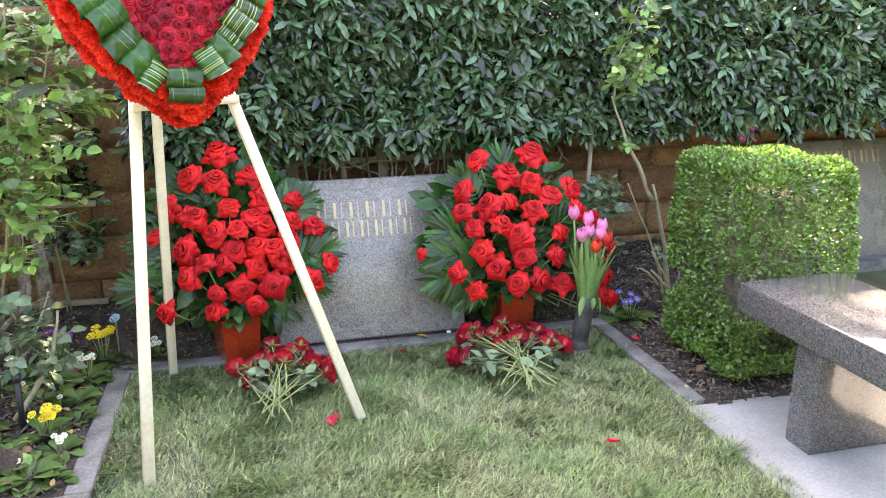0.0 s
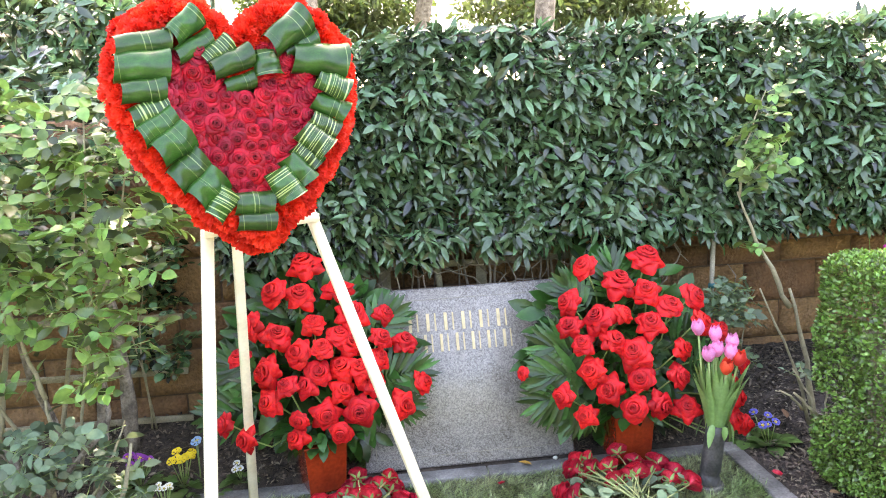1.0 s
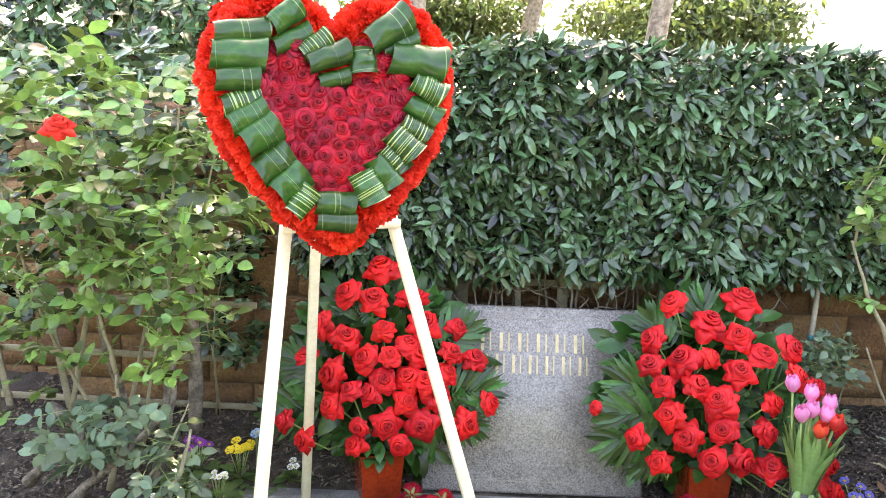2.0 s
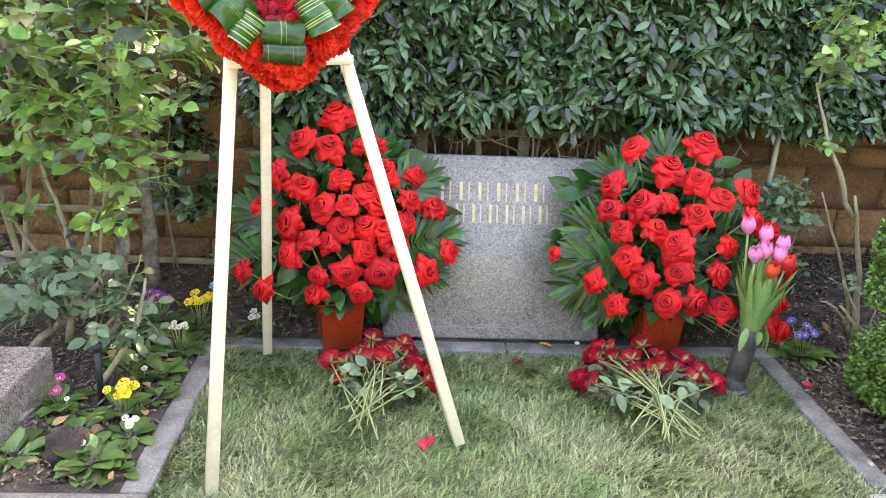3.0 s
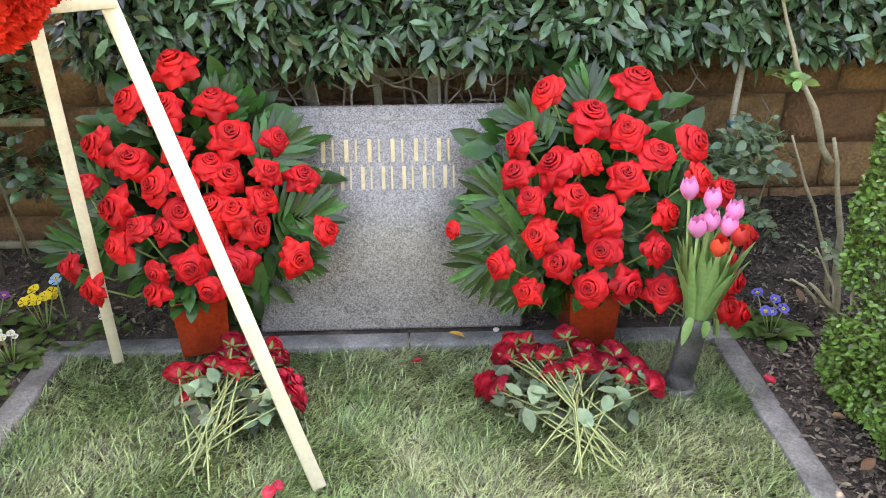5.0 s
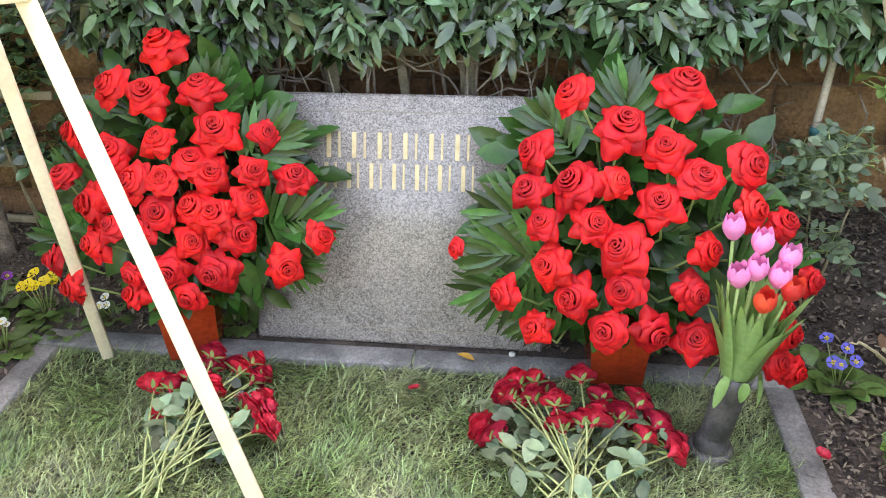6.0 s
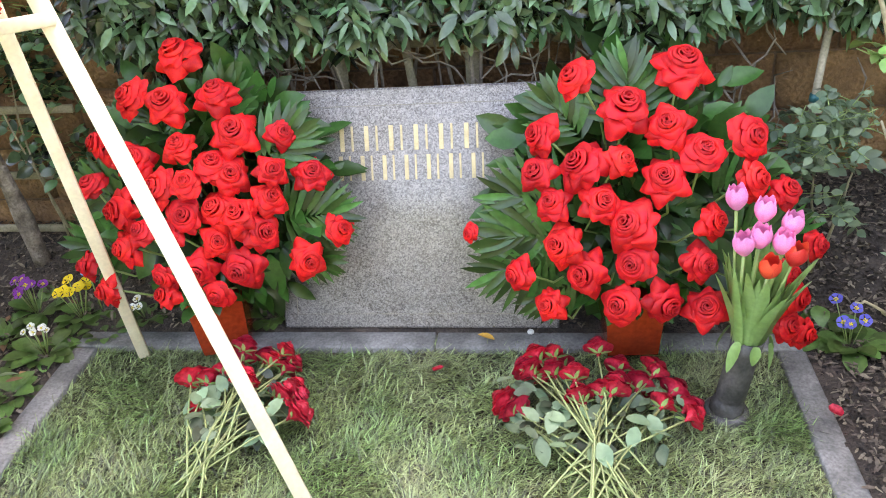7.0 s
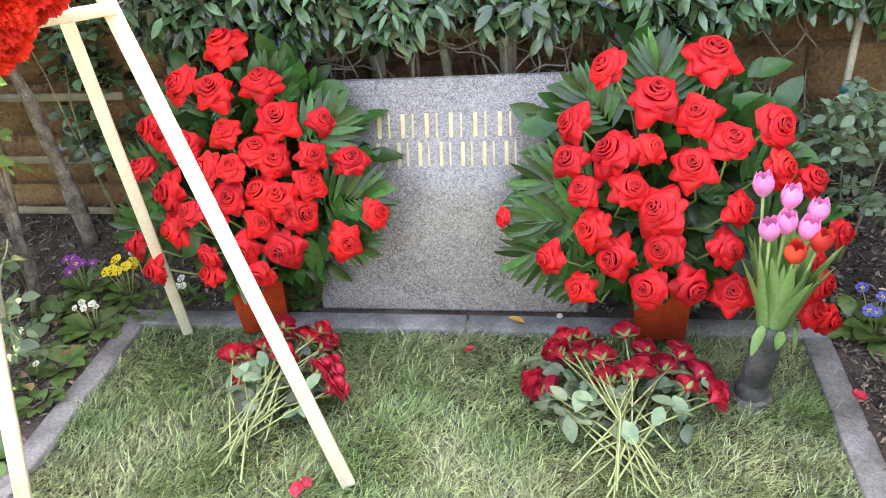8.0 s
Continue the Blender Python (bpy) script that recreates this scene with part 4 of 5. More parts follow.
LEFT_BLOOMS += [(-0.57, -0.13, 0.62, 0.05), (-0.43, -0.16, 0.54, 0.05), (-0.71, -0.18, 0.5, 0.05), (-0.34, -0.08, 0.63, 0.046), (-0.52, -0.21, 0.31, 0.05), (-0.69, -0.2, 0.3, 0.046)]
arrangement((0.644, -0.062, 0.029), (0.64, 0.03, 0.5), RIGHT_BLOOMS,
            [(0.45, -0.1, 0.42, -1, -0.1, 0.05, 1.0), (0.42, -0.12, 0.36, -1, -0.1, -0.2, 0.9), (0.46, -0.08, 0.5, -1, 0.0, 0.25, 0.9), (0.62, 0.0, 0.7, -0.05, 0.15, 1, 0.8), (0.85, -0.03, 0.5, 0.8, 0, 0.45, 0.7),
             (0.5, 0.0, 0.66, -0.6, 0.1, 0.8, 0.8), (0.9, -0.1, 0.4, 1, 0, 0.1, 0.8), (0.48, -0.12, 0.28, -0.9, -0.2, -0.35, 0.7)], 12,
            "large red rose and fern arrangement in a red-brown pot")
arrangement((-0.61, -0.058, 0.029), (-0.6, 0.06, 0.5), LEFT_BLOOMS,
            [(-0.4, 0.0, 0.62, 0.8, 0.1, 0.6, 0.85), (-0.35, -0.03, 0.45, 1, 0, 0.1, 0.85), (-0.82, 0.0, 0.5, -1, 0.1, 0.3, 0.9), (-0.85, -0.02, 0.36, -1, 0, -0.05, 1.0), (-0.55, 0.1, 0.68, 0.3, 0.2, 1, 0.8), (-0.35, -0.05, 0.36, 0.9, -0.1, -0.3, 0.7), (-0.7, 0.08, 0.66, -0.4, 0.2, 1, 0.7)], 13,
            "tall red rose and fern arrangement in a red-brown pot")


# ---- tulips in a spike vase ----
def tulip_petal(mat):
    bm = bmesh.new()

    def f(u, v):
        r = 0.3 + 0.75 * math.sin(min(1.0, v * 1.25 + 0.08) * math.pi * 0.62) - 0.33 * v * v
        w = math.sin(math.pi * (0.12 + 0.82 * v)) ** 0.6
        a = 1.15 * u * w
        return (r * math.cos(a), r * math.sin(a), 2.35 * v - 0.3 * u * u * v * v)
    sheet(bm, f, 6, 7)
    return mesh_of(bm, "petal", mat)


def tulip_vase():
    rng = random.Random(9)
    base = Vector((0.868, -0.338, 0.0))
    t = thing("tulip_vase", base, "dark metal grave vase of pink and coral tulips", "vase")
    bm = bmesh.new()
    t.rotation_euler = (0, radians(7), 0)
    prof = [(0.03, -0.03), (0.041, 0.0), (0.043, 0.03), (0.041, 0.05), (0.035, 0.056), (0.035, 0.066), (0.038, 0.075), (0.037, 0.2), (0.04, 0.26), (0.036, 0.26), (0.032, 0.2), (0.026, 0.1)]
    n, rings = 24, []
    for r, z in prof:
        rings.append([bm.verts.new((r * math.cos(2 * math.pi * k / n), r * math.sin(2 * math.pi * k / n), z)) for k in range(n)])
    for a, b in zip(rings, rings[1:]):
        for k in range(n):
            bm.faces.new((a[k], a[(k + 1) % n], b[(k + 1) % n], b[k]))
    part("vase", bm, M_VASE, t)
    bm = bmesh.new()
    prof = [(0.043, 0.0), (0.043, 0.006), (0.047, 0.008), (0.055, 0.005), (0.059, -0.002), (0.059, -0.03)]
    rings = [[bm.verts.new((r * math.cos(2 * math.pi * k / n), r * math.sin(2 * math.pi * k / n), z)) for k in range(n)] for r, z in prof]
    for a, b in zip(rings, rings[1:]):
        for k in range(n):
            bm.faces.new((a[k], a[(k + 1) % n], b[(k + 1) % n], b[k]))
    collar = part("ground_collar", bm, M_VASE, t, "worn grey collar set in the lawn")
    collar.matrix_basis = Matrix.Translation((0, 0, 0.018)) @ Matrix.Rotation(radians(-7), 4, "Y")
    pink, coral = tulip_petal(M_PINK), tulip_petal(M_CORAL)
    spots = [(-0.05, 0.03, 0.6, 0), (0.01, 0.02, 0.58, 0), (0.07, 0.01, 0.556, 0), (-0.038, -0.035, 0.52, 0), (-0.002, -0.022, 0.535, 0), (0.045, -0.03, 0.53, 0), (0.014, -0.062, 0.482, 1), (0.068, -0.045, 0.51, 1)]
    for x, y, z, kind in spots:
        x -= 0.123 * z - 0.02
        tip = Vector((x, y, z))
        foot = Vector((x * 0.25, y * 0.25, 0.2))
        d = (tip - foot).normalized()
        stem = part("tulip", tube(bmesh.new(), [tip + d * 0.008, tip * 0.5 + foot * 0.5, foot], 0.004, 6), M_STEM, t)
        head = facing(tip, d + Vector((rng.uniform(-.1, .1), -0.08, 0)), rng.uniform(0, 6), 0.0262)
        for c in range(6):
            put("petal", coral if kind else pink, stem, head @ Matrix.Rotation(c * math.pi / 3 + rng.uniform(-0.1, 0.1), 4, "Z") @ Matrix.Scale(1 - 0.07 * (c % 2), 4))
    nr = np.random.default_rng(2)
    blade = ((0, 0.5), (0.15, 0.85), (0.4, 1.0), (0.7, 0.7), (0.9, 0.35), (1.0, 0.05))
    for i in range(46):
        a = nr.uniform(0, 2 * math.pi)
        p = np.array([[0.03 * math.cos(a), 0.03 * math.sin(a), nr.uniform(0.2, 0.27)]])
        w = nr.uniform(0.05, 0.32)
        dd = np.array([[w * math.cos(a) - 0.12, w * math.sin(a) - 0.05, 1.0]])
        nn = np.array([[-math.cos(a), -math.sin(a), 0.4]])
        part("leaf", leaf_cloud("leaf", p, dd, nn, nr.uniform(0.17, 0.31), nr.uniform(0.03, 0.054), M_TULIPLEAF, 0.55, nr.uniform(-0.1, 0.16), blade), M_TULIPLEAF, t)
    for a in (-2.3, -1.5, -0.7, 0.2, 2.6):
        p = np.array([[0.05 * math.cos(a), 0.05 * math.sin(a), 0.27]])
        part("hanging_leaf", leaf_cloud("leaf", p, [[math.cos(a) * 0.35, math.sin(a) * 0.35, -1]], [[math.cos(a), math.sin(a), 0.2]], 0.07 + 0.02 * math.sin(a * 5), 0.028, M_TULIPLEAF, 0.4, 0.1, blade), M_TULIPLEAF, t)


tulip_vase()


# ---- cut roses lying on the lawn ----
def rose_bunch(head, tail, width, count, seed, spread):
    """Cut roses fanned on the grass: blooms at the head end, bare stems to the tail end."""
    rng = random.Random(seed)
    nr = np.random.default_rng(seed)
    head, tail = Vector(head), Vector(tail)
    t = thing("rose_bunch", (head + tail) / 2, "bunch of cut dark red roses lying on the lawn, stems forward", "flower bunch", "cut rose bunches")
    o = Vector(t.location)
    along = (head - tail).normalized()
    across = Vector((along.y, -along.x, 0))
    for i in range(count):
        u = (i + 0.5) / count * 2 - 1
        arc = -0.13 * u * u
        h = head + across * (u * width + rng.uniform(-0.02, 0.02)) + along * (arc + rng.uniform(-0.12, 0.08) * (1 - 0.5 * u * u)) + Vector((0, 0, rng.uniform(0.045, 0.13) * (1 - 0.4 * u * u)))
        e = tail + across * (-u * spread + rng.uniform(-0.05, 0.05)) + along * rng.uniform(-0.06, 0.16) + Vector((0, 0, rng.uniform(0.02, 0.05)))
        d = (h - e).normalized() + Vector((0, 0, 0.15))
        size = 0.037 * rng.uniform(0.85, 1.15)
        b = put("rose", CUT_ROSES[i % 3], t, facing(h - o, d, rng.uniform(0, 6), size) @ Matrix.Diagonal((1, 1, 1.35, 1)))
        inv = b.matrix_basis.inverted()
        mid = (h + e) / 2 + Vector((rng.uniform(-0.03, 0.03), 0, 0.012)) - o
        part("stem", tube(bmesh.new(), [inv @ (h - o - d * size * 0.5), inv @ mid, inv @ (e - o)], 0.0027 / size, 5), M_CUTSTEM, b)
        P = np.array([[*(h - o - d * size * 0.45)]] * 5)
        a = np.arange(5) * 1.2566
        s, w = np.array(across), np.cross(np.array(d), np.array(across))
        DD = np.cos(a)[:, None] * s + np.sin(a)[:, None] * w + 0.5 * np.array(d)
        me = leaf_cloud("calyx", P, DD, np.array(d)[None] * np.ones((5, 1)), 0.038, 0.012, M_STEM, 0.2, 0.2)
        part("calyx", me, M_STEM, t)
    k = count * 4
    u = nr.uniform(-1, 1, k)
    v = nr.uniform(0.35, 0.92, k)
    P = np.array([[*(tail + (head - tail) * float(b) + across * float(a) * (spread + (width - spread) * float(b)) - o)] for a, b in zip(u, v)])
    P[:, 2] += nr.uniform(0.03, 0.085, k)
    D = randdir(nr, k) * (1, 1, 0.3)
    L = nr.uniform(0.04, 0.072, k)
    me = leaf_cloud("leaves", P, D, np.array([0, 0, 1.0]) + 0.5 * randdir(nr, k), L, L * 0.62, M_CUTLEAF, 0.15, 0.15)
    part("leaves", me, M_CUTLEAF, t, "grey-green rose leaves")


rose_bunch((-0.41, -0.27, 0.02), (-0.49, -0.70, 0.02), 0.19, 22, 1, 0.06)
rose_bunch((0.52, -0.27, 0.02), (0.52, -0.72, 0.02), 0.26, 28, 2, 0.12)


def petal(at, size, turn, seed):
    bm = bmesh.new()
    sheet(bm, lambda u, v: (u * math.sin(math.pi * (0.1 + 0.8 * v)) * 0.8, v * 1.6 - 0.8, 0.35 * u * u + 0.25 * v * v), 4, 4)
    ob = tagged(part("rose_petal", bm, M_CUTRED), "fallen red rose petal", "petal", "fallen petals")
    ob.matrix_basis = pose(*at, 20 * math.sin(seed), 25 * math.cos(seed * 2), turn) @ Matrix.Scale(size, 4)


for i, (x, y, z, s) in enumerate(((-0.279, -0.768, 0.032, 0.024), (-0.262, -0.748, 0.036, 0.018), (0.088, -0.208, 0.035, 0.022), (1.128, -0.369, 0.045, 0.024), (0.628, -1.18, 0.04, 0.03))):
    petal((x, y, z), s, 70 * i, i + 1)
bm = bmesh.new()
bmesh.ops.create_icosphere(bm, subdivisions=2, radius=0.011, matrix=Matrix.Diagonal((1, 1, 0.7, 1)))
pb = tagged(part("pebble", bm, M_WHITE), "small white pebble on the kerb", "pebble")
pb.location = (0.352, -0.012, KERB + 0.006)


def fallen_leaf(at, size, turn, seed, mat=M_DEADLEAF, label="dry brown fallen leaf"):
    me = leaf_cloud("fallen_leaf", [[0, -0.5, 0]], [[0, 1, 0.1]], [[0.2, 0, 1]], 1.0, 0.55, mat, 0.5, 0.3 * math.sin(seed * 1.7))
    ob = tagged(new("fallen_leaf", me), label, "leaf", "fallen leaves")
    ob.matrix_basis = pose(*at, 0, 10 * math.cos(seed), turn) @ Matrix.Scale(size, 4)


for i, (x, y, z) in enumerate(((-1.3, -0.72, 0.04), (-1.24, -0.45, 0.05), (-1.3, -0.95, 0.05), (-1.2, -0.3, 0.05), (-1.42, -0.25, 0.06), (1.25, -0.55, 0.05), (1.22, -0.75, 0.05), (1.4, 0.05, 0.09))):
    fallen_leaf((x, y, z), 0.05 + 0.015 * math.sin(i * 2.1), 50 * i, i)


fallen_leaf((0.215, -0.045, KERB + 0.006), 0.055, 75, 2, M_YELLOWLEAF, "yellowed fallen leaf on the stone kerb")


# ---- rose bushes ----
def curve_points(a, b, bend, n=7, seed=0, rough=0.02):
    rng = random.Random(seed)
    a, b, bend = Vector(a), Vector(b), Vector(bend)
    out = []
    for i in range(n):
        u = i / (n - 1)
        p = a.lerp(b, u) + bend * math.sin(math.pi * u)
        if 0 < i < n - 1:
            p += Vector((rng.uniform(-1, 1), rng.uniform(-1, 1), rng.uniform(-0.5, 0.5))) * rough
        out.append(p)
    return out


def rose_bush(base, canes, clumps, leaf, mat, seed, label, bloom=None, trunk=0.014):
    """Woody canes from a base, and leaf sprays (five leaflets on a stalk) about the clumps' middles."""
    rng = random.Random(seed)
    nr = np.random.default_rng(seed)
    t = thing("rose_bush", base, label, "bush", "rose bushes")
    o = Vector(base)
    for i, (foot, tip, bend, r) in enumerate(canes):
        pts = curve_points(Vector(foot) - o, Vector(tip) - o, bend, 9, seed + i, 0.007)
        bm = tube(bmesh.new(), pts, [r * (1 - 0.65 * k / 8) * (1 + 0.12 * math.sin(k * 4 + i)) for k in range(9)], 7)
        part("cane", bm, M_BARK if r > 0.0165 else M_CANE, t)
    P, D, N, L = [], [], [], []
    bm = bmesh.new()
    for (cx, cy, cz), (rx, ry, rz), count in clumps:
        d = randdir(nr, count) * nr.uniform(0.25, 1.0, (count, 1)) ** 0.5
        for q in d:
            p = np.array([cx + q[0] * rx, cy + q[1] * ry, cz + q[2] * rz]) - np.array(o)
            a = nr.uniform(0, 6.28)
            stalk = np.array([math.cos(a), math.sin(a) - 0.35, nr.uniform(-0.35, 0.45)])
            stalk /= np.linalg.norm(stalk)
            up = np.array([0.55 * nr.normal(), -0.25 + 0.55 * nr.normal(), 0.75])
            side = np.cross(stalk, up)
            side /= np.linalg.norm(side)
            size = leaf * nr.uniform(0.7, 1.25)
            tube(bm, [tuple(p - stalk * size * 0.8), tuple(p + stalk * size * 1.7)], [0.0016, 0.001], 4)
            for u, s in ((0.4, 1), (0.4, -1), (1.1, 1), (1.1, -1), (1.7, 0)):
                P.append(p + stalk * size * u)
                D.append(side * s * 0.9 + stalk * (0.45 if s else 1.0) + 0.15 * nr.normal(size=3))
                N.append(up + 0.25 * nr.normal(size=3))
                L.append(size * (1.15 if s == 0 else 1.0) * nr.uniform(0.85, 1.1))
    oval = ((0.0, 0.1), (0.18, 0.72), (0.45, 1.0), (0.75, 0.72), (1.0, 0.05))
    L = np.array(L)
    part("foliage", leaf_cloud("foliage", P, D, N, L, L * 0.66, mat, 0.2, 0.2, oval), mat, t)
    tagged(part("stalk_growth", bm, M_STEM, t), kind="stuff")
    if bloom:
        for at, r, me in bloom:
            put("rose", me, t, facing(Vector(at) - o, (0.1, -0.5, 0.8), 1.0, r), "open orange-red rose")
    return t


ORANGE = [rose_mesh("rose", M_CARN, 0.9, 77)]
rose_bush((-1.62, 0.1, 0.05),
          [((-1.5, 0.0, 0.03), (-1.40, -0.12, 0.8), (0.03, 0.0, 0.0), 0.026), ((-1.43, -0.1, 0.6), (-1.3, -0.25, 1.15), (0.0, 0.0, 0.0), 0.01), ((-1.6, 0.12, 0.04), (-1.75, -0.1, 1.3), (-0.06, 0.05, 0), 0.02), ((-1.6, 0.08, 0.04), (-1.25, -0.35, 1.55), (0.05, -0.1, 0), 0.008),
           ((-1.65, 0.1, 0.04), (-1.95, -0.25, 1.5), (-0.1, 0, 0), 0.009), ((-1.45, -0.1, 0.7), (-1.1, -0.4, 1.5), (0.06, -0.05, 0), 0.006), ((-1.44, 0.3, 0.05), (-1.45, 0.2, 1.1), (0.02, 0.0, 0), 0.036), ((-1.49, -0.05, 0.02), (-1.4, -0.05, 0.64), (0.03, 0, 0), 0.017), ((-1.41, -0.05, 0.6), (-1.5, -0.1, 1.0), (0.0, 0, 0), 0.011), ((-1.64, -0.1, 0.03), (-1.6, -0.1, 0.52), (0.02, 0, 0), 0.015), ((-1.6, -0.1, 0.5), (-1.68, -0.12, 0.9), (0, 0, 0), 0.01), ((-1.83, -0.15, 0.38), (-1.6, -0.28, 0.15), (0.02, 0, 0.05), 0.024)],
          [((-1.45, -0.2, 1.15), (0.38, 0.28, 0.38), 115), ((-1.85, -0.15, 1.1), (0.35, 0.3, 0.5), 110), ((-1.24, -0.38, 0.9), (0.2, 0.16, 0.22), 34), ((-1.2, -0.35, 1.25), (0.22, 0.2, 0.25), 42), ((-1.6, -0.1, 0.68), (0.35, 0.25, 0.18), 22), ((-1.98, -0.2, 0.6), (0.25, 0.3, 0.3), 20), ((-1.33, -0.3, 0.62), (0.06, 0.06, 0.12), 8), ((-1.25, -0.3, 1.5), (0.2, 0.2, 0.16), 24), ((-1.7, -0.2, 1.58), (0.4, 0.2, 0.12), 34)],
          0.056, M_ROSELEAF, 3, "tall leafy green climbing rose bush with woody stems", [((-1.6, -0.45, 1.425), 0.045, ORANGE[0])])
rose_bush((-2.0, 0.3, 0.1),
          [((-2.0, 0.3, 0.1), (-1.8, 0.2, 1.5), (0.05, 0, 0), 0.014), ((-2.3, 0.3, 0.1), (-2.3, 0.1, 1.6), (0.05, 0, 0), 0.014), ((-1.75, 0.3, 0.1), (-1.5, 0.2, 1.5), (0.04, 0, 0), 0.012)],
          [((-2.2, 0.12, 1.15), (0.5, 0.16, 0.7), 230), ((-1.62, 0.38, 1.3), (0.36, 0.08, 0.5), 150)],
          0.055, M_HEDGE, 15, "dense dark green climbing rose against the wall")
rose_bush((-1.36, 0.4, 0.14),
          [((-1.36, 0.4, 0.14), (-1.3, 0.36, 0.95), (-0.04, -0.02, 0), 0.005), ((-1.38, 0.4, 0.14), (-1.45, 0.36, 0.85), (0.03, -0.02, 0), 0.005)],
          [((-1.3, 0.42, 0.62), (0.14, 0.05, 0.3), 60), ((-1.3, 0.42, 0.95), (0.15, 0.05, 0.16), 30)],
          0.042, M_HEDGE, 19, "dark green ivy-like climber on the block pier")
rose_bush((-1.62, -0.3, 0.02),
          [((-1.75, -0.25, 0.03), (-1.35, -0.3, 0.42), (-0.05, 0, -0.05), 0.022), ((-1.9, -0.2, 0.1), (-1.55, -0.3, 0.2), (0, 0, 0.1), 0.024), ((-1.4, -0.45, 0.03), (-1.22, -0.4, 0.42), (0.04, 0, 0), 0.013), ((-1.45, -0.4, 0.15), (-1.28, -0.25, 0.45), (0.03, 0, 0), 0.008)],
          [((-1.48, -0.32, 0.36), (0.2, 0.16, 0.13), 50), ((-1.66, -0.35, 0.36), (0.1, 0.12, 0.1), 14), ((-1.3, -0.42, 0.24), (0.09, 0.09, 0.12), 16)],
          0.05, M_BLUELEAF, 5, "low grey-green rose bush with gnarled stems in the bed")
rose_bush((1.5, -0.02, 0.05),
          [((1.5, -0.02, 0.05), (1.365, -0.02, 0.68), (0.02, 0.0, 0.0), 0.016), ((1.37, -0.02, 0.6), (1.13, -0.02, 1.1), (0.0, 0.0, -0.02), 0.012), ((1.5, 0.02, 0.05), (1.235, -0.02, 0.69), (0.02, 0, 0), 0.009), ((1.14, -0.02, 1.08), (1.24, -0.02, 1.5), (-0.03, 0, 0), 0.005), ((1.16, -0.02, 1.15), (1.32, -0.05, 1.3), (0, 0, 0), 0.004)],
          [((1.23, -0.03, 1.27), (0.11, 0.08, 0.16), 34), ((1.25, -0.03, 1.45), (0.05, 0.04, 0.08), 7), ((1.2, -0.03, 0.86), (0.05, 0.03, 0.05), 3)], 0.042, M_ROSELEAF, 7, "spindly rose with long bare thorny canes")
rose_bush((1.22, 0.2, 0.1),
          [((1.22, 0.2, 0.1), (1.15, 0.15, 0.55), (0, 0, 0), 0.006), ((1.22, 0.2, 0.1), (1.3, 0.2, 0.52), (0, 0, 0), 0.006)],
          [((1.19, 0.18, 0.57), (0.15, 0.12, 0.12), 92), ((1.16, 0.14, 0.36), (0.14, 0.1, 0.1), 20)], 0.032, M_BLUELEAF, 8, "small grey-green rose bush beside the wall")
rose_bush((1.28, -0.3, 0.02),
          [((1.42, -0.3, 0.02), (1.2, -0.35, 0.36), (0.02, 0, 0.03), 0.012), ((1.34, -0.3, 0.1), (1.28, -0.2, 0.4), (0.03, 0, 0), 0.008), ((1.25, -0.33, 0.28), (1.12, -0.36, 0.38), (0, 0, 0.02), 0.006), ((1.38, -0.3, 0.08), (1.42, -0.2, 0.36), (0, 0, 0), 0.007)],
          [((1.3, -0.22, 0.4), (0.08, 0.06, 0.05), 4)], 0.03, M_BLUELEAF, 9, "pruned bare woody rose stump in the bed")


def rose_stake():
    t = thing("plant_stake", (1.16, 0.3, 0.1), "slim pale plant stake with a teal tie beside the wall", "stake")
    part("rod", tube(bmesh.new(), [(0, 0, 0), (0.03, 0, 0.95)], 0.011, 8), M_LATH, t)
    part("tie", tube(bmesh.new(), [(0.016, 0, 0.525), (0.017, 0, 0.548)], 0.0145, 10), M_TIE, t, "teal plastic tie")


rose_stake()


def stake_light(at):
    t = thing("garden_stake", at, "short black plastic stake in the flower bed", "stake")
    part("rod", tube(bmesh.new(), [(0, 0, 0), (0.005, 0, 0.2)], 0.011, 8), M_BLACK, t)
    part("cap", tube(bmesh.new(), [(0.005, 0, 0.2), (0.005, 0, 0.225)], 0.016, 8), M_BLACK, t)


stake_light((-1.36, -0.52, 0.01))


# ---- bedding flowers ----
def bloom_mesh(mat, petals=5):
    bm = bmesh.new()
    for c in range(petals):
        a0 = 2 * math.pi * c / petals
        sheet(bm, lambda u, v, a0=a0: ((0.12 + 0.88 * v) * math.cos(a0 + 0.62 * u * (0.4 + v * 0.6)) * (1 - 0.1 * abs(u)), (0.12 + 0.88 * v) * math.sin(a0 + 0.62 * u * (0.4 + v * 0.6)) * (1 - 0.1 * abs(u)), 0.25 * v + 0.04 * u), 4, 2)
    return mesh_of(bm, "bloom", mat)


BLOOMS = {m.name: bloom_mesh(m) for m in (M_YELLOW, M_PURPLE, M_MAGENTA, M_WHITE, M_BLUE, M_PALEBLUE)}
EYE_MESH = bloom_mesh(M_YELLOW, 4)


